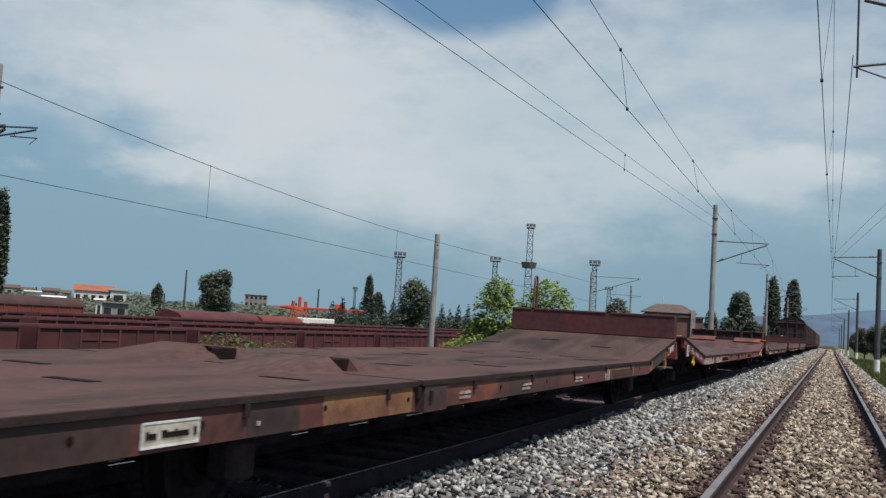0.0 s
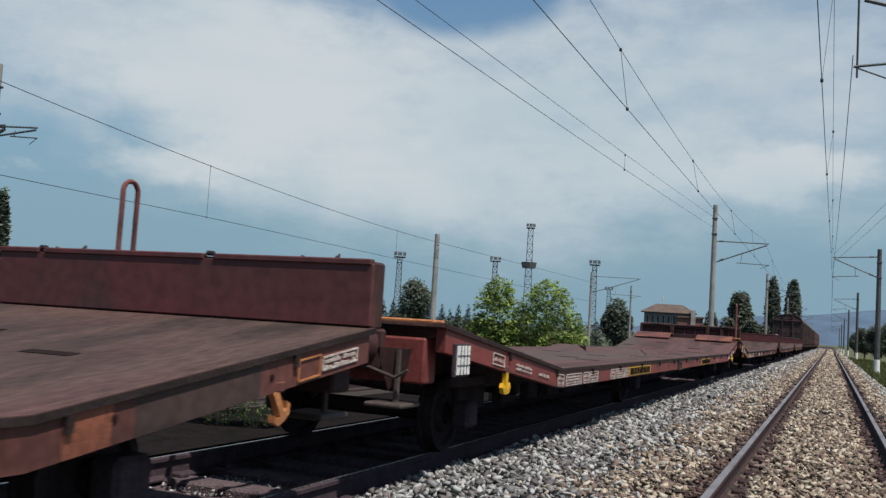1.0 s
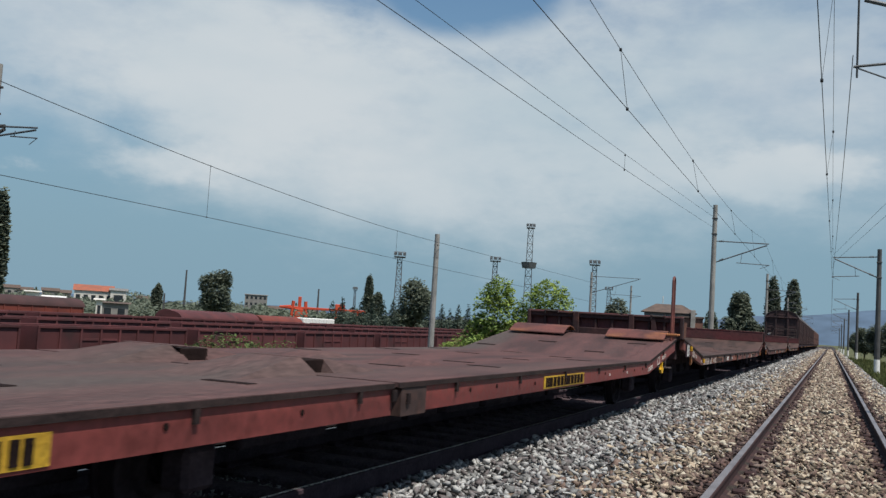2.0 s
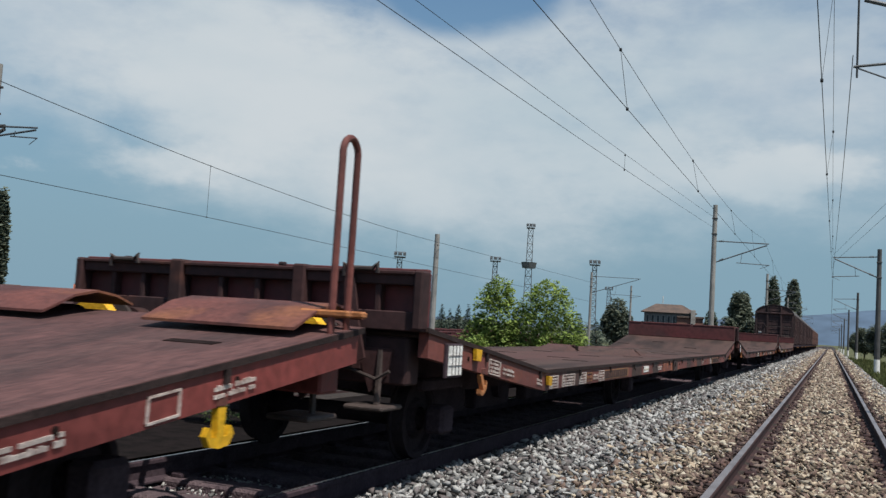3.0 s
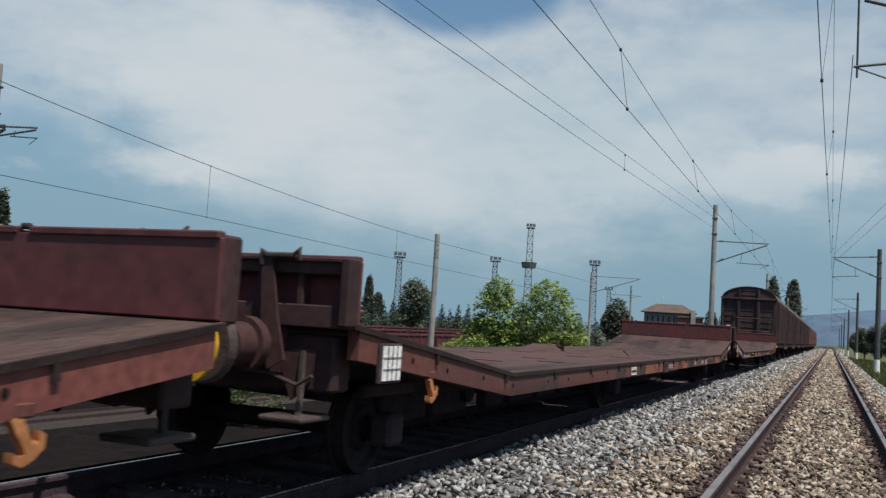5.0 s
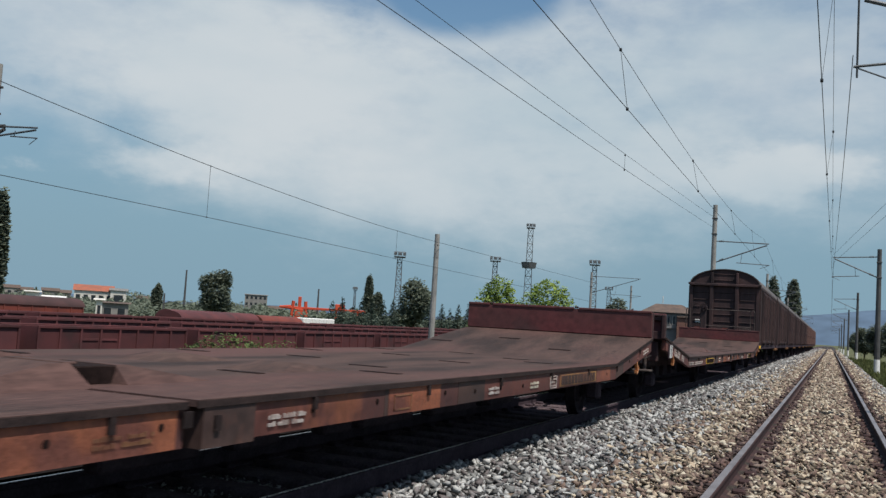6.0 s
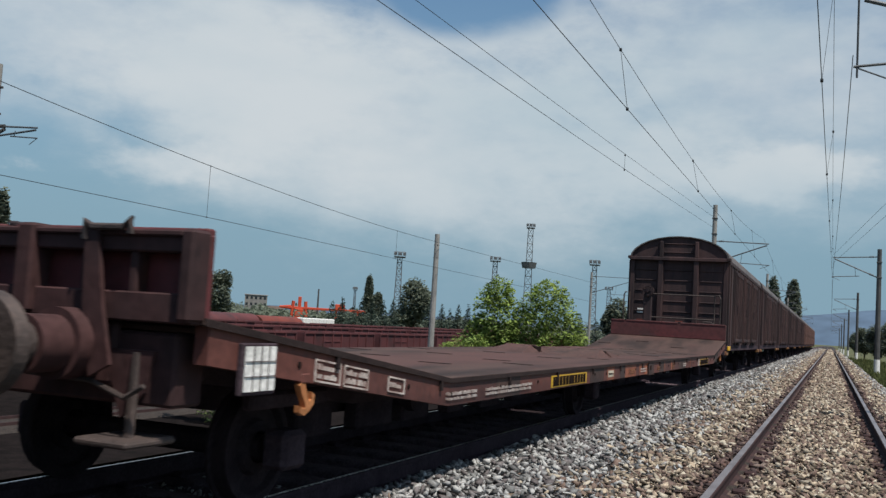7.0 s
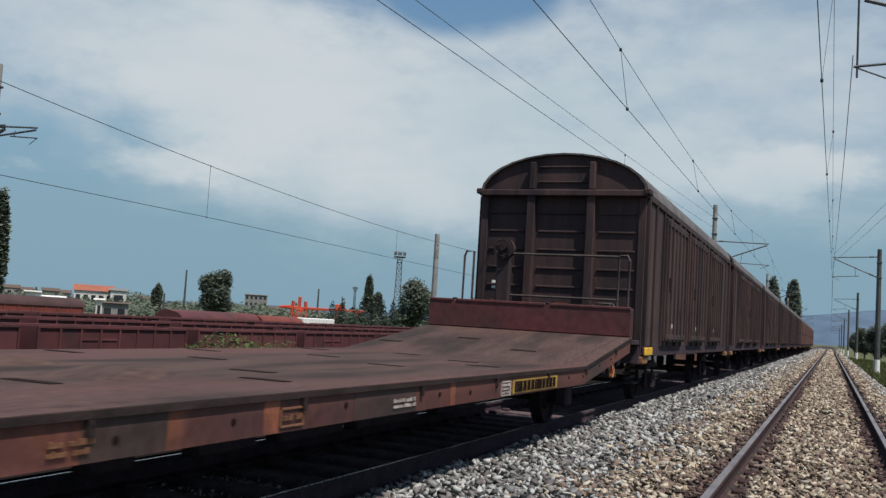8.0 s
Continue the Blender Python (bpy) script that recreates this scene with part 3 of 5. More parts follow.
def flat_wagon(label, sill, deck, boards, head, hook, marks, loops=False, seed=1, hook_at=(1.2, 1.2), length=22.26):
    global LENGTH
    first, LENGTH = -0.42 if loops else -0.12, length
    w = thing("flat_wagon", label, "freight wagon", "wagons of the train")
    rng = random.Random(seed)
    half = MIDDLE + 0.02
    # two deck halves that meet at the articulation
    d1 = part("deck", slab(first, half - 0.02, -HALF, HALF, 0.0, -0.03), deck, w)
    d2 = part("deck", slab(half + 0.05, LENGTH, -HALF, HALF, 0.0, -0.03), deck, w)
    for d, y0, y1 in ((d1, first, half - 0.02), (d2, half + 0.05, LENGTH)):
        for side in (-1, 1):
            a, b = sorted((side * (HALF - 0.002), side * (HALF + 0.004)))
            # dark colour here stands in for the shade under the deck's overhang
            part("edge_strip", slab(y0, y1, a, b, -0.004, -0.036), "hood", d, "deck edge strip coloured dark as the overhang's shade")
    for side in (-1, 1):
        a, b = sorted((side * (HALF - 0.015), side * (HALF - 0.09)))
        part("side_sill", slab(first + 0.05, MIDDLE, a, b, -0.032, -0.205), sill, w)
        part("side_sill", slab(MIDDLE + 0.54, LENGTH - 0.05, a, b, -0.032, -0.205), sill, w)
        # the second half's corner box, a step back from the gap at the articulation
        a, b = sorted((side * (HALF - 0.004), side * (HALF - 0.12)))
        part("joint_cover", slab(MIDDLE + 0.125, MIDDLE + 0.53, a, b, -0.038, -0.222), "overpaint", w, "dark steel corner box at the articulation")
        a, b = sorted((side * (HALF - 0.13), side * (HALF - 0.20)))
        part("joint_link", slab(MIDDLE - 0.20, MIDDLE + 0.60, a, b, -0.05, -0.20), "grime_shade", w)
        for pa, pb, dz in ((MIDDLE - 0.03, MIDDLE + 0.03, 0.0), (MIDDLE + 0.20, MIDDLE + 0.24, -0.03)):
            a, b = sorted((side * (HALF - 0.003), side * (HALF + 0.012)))
            part("joint_hook", slab(pa, pb, a, b, -0.045 + dz, -0.115 + dz), "hood", w)
        # drain holes along the sill: solid discs, the holes' shade in their colour
        y = 0.72
        while y < LENGTH - 0.7:
            if not MIDDLE - 0.1 < y < MIDDLE + 0.7:
                hole = rod(fresh(), (side * (HALF - 0.03), 0, 0), (side * (HALF - 0.009), 0, 0), 0.017, 10)
                part("drain_hole", hole, "ink", w).location = (0, y, deck_z(y) - 0.115 + rng.uniform(-0.015, 0.015))
            y += rng.choice((0.62, 0.78, 1.1))
        # floor stringers set back under the deck
        a, b = sorted((side * 0.55, side * 0.75))
        part("floor_beam", slab(0.3, LENGTH - 0.3, a, b, -0.06, -0.26), "grime_shade", w)
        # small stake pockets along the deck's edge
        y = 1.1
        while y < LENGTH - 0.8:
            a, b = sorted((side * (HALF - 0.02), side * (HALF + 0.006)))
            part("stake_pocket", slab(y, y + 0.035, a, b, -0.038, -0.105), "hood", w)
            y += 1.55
    # deep centre sill added to block far-side light, and brake gear under the floor
    part("centre_sill", slab(0.25, MIDDLE - 0.3, -0.22, 0.22, -0.06, -0.42), "grime_shade", w)
    part("centre_sill", slab(MIDDLE + 0.3, LENGTH - 0.25, -0.22, 0.22, -0.06, -0.42), "grime_shade", w)
    # rigging boxes added low between the wheels, to break up the rail's glint
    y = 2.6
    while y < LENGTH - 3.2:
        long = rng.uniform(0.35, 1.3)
        part("brake_rigging", boxed(0.28, 0.42, y, y + long, 0.24, 0.60, 0.02), "grime_shade", w)
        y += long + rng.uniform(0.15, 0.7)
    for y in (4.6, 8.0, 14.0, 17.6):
        part("brake_cylinder", rod(fresh(), (-0.7, y, 0.47), (0.5, y, 0.47), 0.13, 10), "grime_shade", w)
    # wheel-chock slots in rows along each half: thin plates coloured as shaded holes
    for x, y_first, step in ((0.56, 0.9, 1.95), (-0.45, 1.6, 1.95), (-1.3, 0.9, 1.95), (1.02, 2.1, 3.9)):
        y = y_first
        while y < LENGTH - 0.7:
            if abs(y - MIDDLE - 0.3) > 0.9:
                yy = y + rng.uniform(-0.15, 0.15)
                part("chock_slot", slab(yy, yy + 0.085, x - 0.16, x + 0.16, 0.004, -0.01), "ink", d1 if y < MIDDLE else d2, "plate coloured as a shaded chock slot in the deck")
            y += step
    # humps of deck plate over the middle wheels, cut open at the articulation, and a low pyramid further on
    def hump(x, y0, crest0, crest1, y1, wide, tall, paint_name, name, text, parent):
        bm = fresh()
        low = [bm.verts.new(p) for p in ((x - wide, y0, LOW - 0.004), (x + wide, y0, LOW - 0.004), (x + wide, y1, LOW - 0.004), (x - wide, y1, LOW - 0.004))]
        top = [bm.verts.new(p) for p in ((x - wide * 0.6, crest0, LOW + tall), (x + wide * 0.6, crest0, LOW + tall), (x + wide * 0.6, crest1, LOW + tall), (x - wide * 0.6, crest1, LOW + tall))]
        for f in [low[::-1], top] + [(low[k], low[(k + 1) % 4], top[(k + 1) % 4], top[k]) for k in range(4)]:
            bm.faces.new(f)
        return part(name, bm, paint_name, parent, text)

    for x, g, open_half in ((0.62, MIDDLE + 0.09, 0.19), (-0.58, MIDDLE + 0.28, 0.26)):
        hood = hump(x, g - 0.95, g - 0.16, g - 0.03, g, 0.32, 0.108, deck, "wheel_hood", "hump of deck plate over a middle wheel", w)
        hump(x, g + 0.26, g + 0.29, g + 0.36, g + 0.95, 0.30, 0.092, deck, "wheel_hood_rear", "", hood)
        # the opening is a solid box, its inner shade given by black colour
        part("hood_opening", boxed(x - open_half, x + open_half, g - 0.04, g + 0.29, LOW - 0.004, LOW + 0.090, 0.006), "ink", hood, "black box painted as the shaded opening between the humps")
        part("hood_lip", boxed(x - open_half, x + open_half, g - 0.07, g + 0.02, LOW + 0.100, LOW + 0.113, 0.004), deck, hood)
        hump(x * 0.8, MIDDLE + 2.0, MIDDLE + 2.36, MIDDLE + 2.42, MIDDLE + 2.85, 0.24, 0.055, deck, "deck_pyramid", "low pyramid of deck plate", w)
    for end, way in ((first, -1), (LENGTH, 1)):
        y0, y1 = sorted((end, end - way * 0.22))
        part("headstock", boxed(-1.40, 1.40, y0, y1, 0.74, 1.075, 0.015), "frame_dark" if boards else sill, w)
        for x in (-0.875, 0.875):
            buffer_into(w, x, end, way, head)
        bm = fresh()
        tube(bm, [(0, end, 0.93), (0, end + way * 0.25, 0.90), (0, end + way * 0.5, 0.93)], 0.04)
        part("coupling", bm, "iron", w)
        for x in (-0.4, 0.4):
            bm = fresh()
            tube(bm, [(x, end + way * 0.02, 0.86), (x, end + way * 0.18, 0.82), (x * 0.8, end + way * 0.32, 0.66), (x * 0.45, end + way * 0.42, 0.60), (0, end + way * 0.5, 0.63)], 0.026, 7)
            part("brake_hose", bm, "grime_shade", w, "black rubber brake hose")
        part("uncoupling_bar", tube(fresh(), [(0.1, end + way * 0.06, 0.86), (1.0, end + way * 0.08, 0.84), (1.22, end + way * 0.10, 0.78), (1.32, end + way * 0.10, 0.84)], 0.013, 6), "steel_dull", w)
        part("corner_bracket", extrude_xz(fresh(), [(1.02, 0.99), (1.30, 0.99), (1.26, 0.80), (1.14, 0.68)], min(end, end + way * 0.03), max(end, end + way * 0.03)), "frame_dark", w)
        for x in (-1.15, 1.15):
            bm = fresh()
            tube(bm, [(x + 0.06, end + way * 0.02, 0.98), (x + 0.06, end + way * 0.04, 0.60)], 0.024)
            box(bm, x - 0.13, x + 0.17, end - 0.18, end + 0.16, 0.565, 0.60, 0.012)
            part("shunter_step", bm, "steel_dull", w, "hanging step plate on a rod")
        if boards:
            y0, y1 = sorted((end - way * 0.02, end - way * 0.055))
            board = part("end_board", boxed(-1.53, 1.53, y0, y1, HIGH + 0.004, HIGH + 0.385, 0.006), "board", w, "dark red upright end board")
            for xa, xb in ((-1.53, -1.15), (-1.10, 0.28), (0.36, 1.52)):
                part("top_rail", boxed(xa, xb, y0 - 0.012, y1 + 0.012, HIGH + 0.375, HIGH + 0.415, 0.008), "board", board)
            def outer(xa, xb, reach, za, zb, name, bevel=0.008):
                ya, yb = sorted((end - way * 0.022, end + way * reach))
                part(name, boxed(xa, xb, ya, yb, HIGH + za, HIGH + zb, bevel), "frame_dark", board)

            outer(-1.525, 1.525, 0.070, -0.02, 0.115, "lower_channel")
            for xa, xb in ((-1.47, -0.60), (-0.48, 0.50), (0.60, 1.46)):
                outer(xa, xb, 0.078, 0.295, 0.380, "upper_channel")
                outer(xa, xb, 0.100, 0.366, 0.396, "top_flange")
                for k in (1, 2):
                    x = xa + (xb - xa) * k / 3
                    outer(x - 0.022, x + 0.022, 0.062, 0.10, 0.31, "rib")
            for x, wide in ((-1.50, 0.034), (-0.54, 0.062), (0.55, 0.054), (1.50, 0.036)):
                outer(x - wide, x + wide, 0.112, -0.01, 0.415 if abs(x) < 1 else 0.400, "post", 0.014)
            for x in (-1.05, 1.04):
                bm = fresh()
                y = end + way * 0.12
                tube(bm, [(x - 0.11, y, HIGH + 0.34), (x - 0.11, y, HIGH + 0.43), (x - 0.07, y, HIGH + 0.40), (x + 0.11, y, HIGH + 0.40), (x + 0.15, y, HIGH + 0.44), (x + 0.15, y, HIGH + 0.37)], 0.017, 7)
                part("board_handle", bm, "steel_dull", board, "bent steel bar handle")
            lever = extrude_xz(fresh(), [(0.93, HIGH + 0.40), (1.0, HIGH + 0.40), (1.06, HIGH + 0.05), (1.13, 0.92), (1.02, 0.86), (0.95, HIGH + 0.03)], min(end + way * 0.095, end + way * 0.12), max(end + way * 0.095, end + way * 0.12))
            part("latch_lever", lever, "frame_dark", board, "worn latch lever on the end board")
            for x in (-1.13, 0.32):
                part("top_knob", boxed(x - 0.03, x + 0.03, y0 - 0.005, y1 + 0.005, HIGH + 0.40, HIGH + 0.432, 0.01), "iron", board)
        else:
            # end flaps folded down as bent plates, open underneath
            for xa, xb in ((-1.42, -0.38), (0.38, 1.42)):
                y, up = end + way * (0.22 if way > 0 else -0.10), (0.13 if way > 0 else 0.03)
                line = [(y, HIGH + up * 0.42), (y - way * 0.16, HIGH + up * 0.82), (y - way * 0.34, HIGH + up), (y - way * 0.54, HIGH + up * 0.72), (y - way * 0.80, HIGH - 0.02 * (1 - up))]
                prof = line + [(yy, zz - 0.016) for yy, zz in reversed(line)]
                part("folded_flap", extrude_yz(fresh(), prof, xa, xb), "flap" if way > 0 else "grime_shade", w, "end flap folded down on the deck")
            if way < 0:
                for yy in (0.0, 0.16):
                    part("latch", boxed(1.02, 1.46, end + yy, end + yy + 0.05, HIGH + 0.03, HIGH + 0.07, 0.01), "orange", w, "orange flap latch")
            else:
                for yy in (-0.05, 0.13):
                    part("latch", boxed(1.30, 1.62, end - 0.3 + yy, end - 0.24 + yy, HIGH + 0.05, HIGH + 0.09, 0.01), "orange", w, "orange flap latch")
        hook_y = end - way * hook_at[0 if way < 0 else 1]
        anchor_into(w, hook_y, deck_z(hook_y) - 0.17, hook)
    for y in (1.5, MIDDLE - 1.31, LENGTH - 1.5):
        wheelset_into(w, y)
        for s in (-1, 1):
            bm = fresh()
            box(bm, s * 1.0 - 0.04, s * 1.0 + 0.04, y - 0.45, y + 0.45, 0.62, 0.72, 0.02)
            box(bm, s * 1.0 - 0.09, s * 1.0 + 0.09, y - 0.13, y + 0.13, 0.24, 0.48, 0.03)
            part("axle_box", bm, "grime_shade", w)
    if loops:
        for x, y in ((HALF - 0.05, LENGTH - 0.23), (-HALF + 0.09, first + 0.06)):
            bm = fresh()
            arc = [(x, y - 0.09, 0.98), (x, y - 0.09, 2.15)] + [(x, y - 0.09 * math.cos(a), 2.14 + 0.09 * math.sin(a)) for a in [k * math.pi / 8 for k in range(1, 8)]] + [(x, y + 0.09, 2.15), (x, y + 0.09, 0.98)]
            tube(bm, arc, 0.022, 8)
            part("stanchion_loop", bm, "sill", w, "tall bent steel stanchion loop")
    marks(w)
    if boards:
        # stretches of sill painted over dark, between the markings
        for y in (3.3 + rng.random(), 7.2, 8.9, 11.9 + rng.random(), 14.1, 19.6 + 0.5 * rng.random()):
            plate_into(w, y, y + rng.uniform(0.35, 0.9), -0.204, -0.034, "overpaint", "paint_patch", "dark overpainted patch", proud=0.0015)
    return w


def signboard(w, y0, y1, panel, ink, seed):
    """A company board drawn as a plain panel with upright bars in place of lettering."""
    base = plate_into(w, y0, y1, -0.19, -0.068, panel, "sign_board")
    n, x = 11, HALF - 0.015
    step = (y1 - y0 - 0.1) / n
    for k in range(n):
        wide = step * (0.86 if k in (0, 5) else 0.74)
        for p, q in ((0.0, 0.41), (0.59, 1.0)):
            a, b = y0 + 0.055 + step * k + wide * p, y0 + 0.055 + step * k + wide * q
            part("bar", extrude_yz(fresh(), [(a, deck_z(a) - 0.176), (b, deck_z(b) - 0.176), (b, deck_z(b) - 0.082), (a, deck_z(a) - 0.082)], x, x + 0.011), ink, base)


def grid_box(w, y0, y1, seed, rows=3):
    plate_into(w, y0, y1, -0.195, -0.07, None, lines=("chalk", rows, seed), border="chalk")


def small_text(w, y0, y1, seed, rows=2, ink="chalk"):
    plate_into(w, y0, y1, -0.185, -0.085, None, lines=(ink, rows, seed))


def patch(w, y0, y1, material="orange_patch", label="orange primer patch"):
    plate_into(w, y0, y1, -0.204, -0.034, material, "paint_patch", label, proud=0.003)


def cream_plate(w, y0, y1, material="cream"):
    plate_into(w, y0, y1, -0.185, -0.075, material, "name_plate", "pale lettered plate", lines=("ink", 1, 3), border="white")


def paper_holder(w, y0, y1):
    """A wire holder with a white waybill hung below the sloping sill near the wagon's end."""
    x = HALF + 0.012
    bm = fresh()
    box(bm, x - 0.03, x, y0 - 0.02, y1 + 0.02, 0.795, 1.045, 0.006)
    holder = part("paper_holder", bm, "grime_shade", w, "black waybill holder")
    part("waybill", boxed(x + 0.002, x + 0.008, y0, y1, 0.815, 1.03), "white", holder, "white waybill sheet")
    bm = fresh()
    for k in range(1, 4):
        y = y0 + (y1 - y0) * k / 4
        box(bm, x + 0.009, x + 0.013, y - 0.0015, y + 0.0015, 0.805, 1.04)
    for k in range(1, 3):
        z = 0.815 + 0.215 * k / 3
        box(bm, x + 0.010, x + 0.014, y0, y1, z - 0.0015, z + 0.0015)
    part("wire_mesh", bm, "grime_shade", holder)


def tag_clip(w, y, drop):
    bm = fresh()
    x = HALF - 0.005
    extrude_yz(bm, [(y - 0.06, deck_z(y) - drop), (y + 0.07, deck_z(y) - drop - 0.01), (y + 0.05, deck_z(y) - drop - 0.10), (y - 0.05, deck_z(y) - drop - 0.09)], x, x + 0.03)
    part("clip", bm, "yellow", w, "yellow clip on the sill")


def marks_a(w):
    cream_plate(w, 8.14, 8.52)
    patch(w, 9.62, 10.8, "rust_sign", "rusted faded sign area")
    for k, (a, b) in enumerate(((11.64, 11.92), (13.2, 13.5), (15.1, 15.45), (21.55, 21.95))):
        small_text(w, a, b, k)
    plate_into(w, 21.3, 21.53, -0.19, -0.07, None, border="orange")
    plate_into(w, 21.55, 21.95, -0.17, -0.09, None, border="chalk")
    patch(w, 19.7, 19.95)
    grid_box(w, 16.6, 16.83, 9)
    signboard(w, 16.90, 18.40, "gold_worn", "overpaint", 1)
    small_text(w, 8.95, 9.02, 31, 1)
    paper_holder(w, 0.2, 0.46)


def marks_b(w):
    plate_into(w, 0.68, 0.98, -0.18, -0.08, None, lines=("chalk", 1, 4), border="chalk")
    small_text(w, 1.28, 1.8, 11)
    small_text(w, 2.0, 2.38, 12, 1)
    for k, (a, b) in enumerate(((2.71, 2.95), (3.04, 3.70), (3.79, 4.04), (4.09, 4.50), (5.21, 5.46), (5.51, 6.1), (6.14, 6.32))):
        grid_box(w, a, b, 40 + k, 3 if k % 2 else 2)
    signboard(w, 6.40, 8.05, "gold_fresh", "ink", 2)
    signboard(w, 14.3, 15.9, "gold_fresh", "ink", 2)
    small_text(w, 19.9, 20.33, 51)
    plate_into(w, 20.74, 20.95, -0.19, -0.07, None, border="chalk")
    small_text(w, 21.16, 21.53, 52)
    small_text(w, 17.2, 17.27, 53, 1, "white")
    small_text(w, 18.3, 18.37, 54, 1, "white")
    paper_holder(w, -0.20, 0.06)


def marks_c(w):
    small_text(w, 2.55, 2.77, 61)
    tag_clip(w, 2.92, 0.06)
    tag_clip(w, 0.85, 0.03)
    for k, (a, b) in enumerate(((3.02, 3.33), (3.49, 4.00), (4.21, 4.52), (5.15, 5.44), (1.19, 1.48))):
        grid_box(w, a, b, 62 + k)
    plate_into(w, 4.54, 4.80, -0.18, -0.08, None, lines=("rust_sign", 1, 8), border="rust_sign")
    small_text(w, 4.84, 5.12, 71)
    small_text(w, 1.53, 1.88, 72)
    signboard(w, 5.40, 6.92, "rust_sign", "overpaint", 3)
    plate_into(w, 8.08, 8.5, -0.17, -0.08, "white", "name_plate", "white plate", lines=("cream", 1, 5))
    small_text(w, 9.3, 9.7, 73)
    patch(w, 9.85, 10.7)
    small_text(w, 14.94, 15.2, 74)
    patch(w, 15.95, 16.2)
    grid_box(w, 16.44, 16.69, 75)
    signboard(w, 16.78, 18.3, "rust_sign", "overpaint", 4)
    paper_holder(w, 0.24, 0.50)


def marks_d(w):
    patch(w, 9.3, 10.82)
    plate_into(w, 10.3, 10.7, -0.18, -0.09, None, lines=("rust_sign", 2, 81), proud=0.004)
    small_text(w, 11.5, 11.92, 82)
    patch(w, 12.9, 13.75)
    plate_into(w, 12.98, 13.25, -0.18, -0.08, None, border="rust_sign", proud=0.004)
    small_text(w, 14.75, 15.06, 83)
    small_text(w, 15.9, 16.2, 87, 2, "cream")
    grid_box(w, 16.59, 16.82, 84)
    signboard(w, 16.95, 18.55, "gold_worn", "overpaint", 5)
    patch(w, 18.60, 19.34)
    cream_plate(w, 8.16, 8.54)
    small_text(w, 21.5, 21.95, 85)
    paper_holder(w, 0.2, 0.46)


def marks_e(w):
    grid_box(w, 0.88, 1.17, 91, 2)
    grid_box(w, 1.21, 1.52, 92, 2)
    plate_into(w, 1.8, 2.05, -0.18, -0.08, None, lines=("chalk", 1, 93), border="chalk")
    small_text(w, 2.75, 3.45, 94)
    small_text(w, 3.6, 4.9, 95)
    signboard(w, 5.56, 7.02, "gold_fresh", "ink", 6)
    patch(w, 8.1, 8.52)
    plate_into(w, 8.15, 8.46, -0.165, -0.085, "cream", "name_plate", "pale lettered plate", lines=("ink", 1, 6))
    patch(w, 9.2, 9.97)
    plate_into(w, 9.4, 9.9, -0.18, -0.08, None, lines=("rust_sign", 2, 97), proud=0.004)
    patch(w, 10.22, 10.89)
    plate_into(w, 10.3, 10.8, -0.18, -0.08, None, lines=("chalk", 2, 98), proud=0.004)
    small_text(w, 11.74, 12.02, 99, 2, "rust_sign")
    patch(w, 13.15, 13.29)
    plate_into(w, 13.3, 13.53, -0.18, -0.08, None, lines=("rust_sign", 1, 7), border="rust_sign")
    small_text(w, 14.61, 15.0, 101)
    patch(w, 15.6, 15.7)
    grid_box(w, 16.75, 17.0, 102)
    signboard(w, 17.06, 18.5, "gold", "ink", 7)
    paper_holder(w, 0.18, 0.44)


WAGONS = []      # (thing, place along the track at the start of the clip)
for paint, deck_paint, has_boards, heads, hooks, marks, loops, start, hook_at, length, text in (
        ("sill_brown", "deck", True, "yellow", "orange", marks_a, False, -5.075, (1.2, 1.0), 22.15, "brown articulated flat wagon with worn deck"),
        ("sill_new", "deck_red", False, "steel_dull", "yellow", marks_b, True, 18.605, (1.5, 1.34), 22.60, "red flat wagon with folded end flaps"),
        ("sill", "deck", True, "yellow", "orange", marks_c, False, 42.276, (1.2, 1.1), 22.26, "rusty brown articulated flat wagon with signboards"),
        ("sill_brown", "deck", True, "steel_dull", "orange", marks_d, False, 65.952, (1.2, 1.1), 22.26, "orange-patched brown articulated flat wagon"),
        ("sill_brown", "deck", True, "steel_dull", "orange", marks_e, False, 89.647, (0.92, 1.1), 22.26, "dark brown flat wagon before the covered wagons")):
    WAGONS.append((flat_wagon(text, paint, deck_paint, has_boards, heads, hooks, marks, loops, len(WAGONS) + 1, hook_at, length), start))

BOX_LENGTH, BOX_HALF, FLOOR, EAVE, RIDGE = 12.78, 1.36, 1.0, 3.40, 4.06


def arch(half, eave, ridge, n=14):
    return [(half * math.cos(a), eave + (ridge - eave) * math.sin(a)) for a in [math.pi * k / n for k in range(n + 1)]]


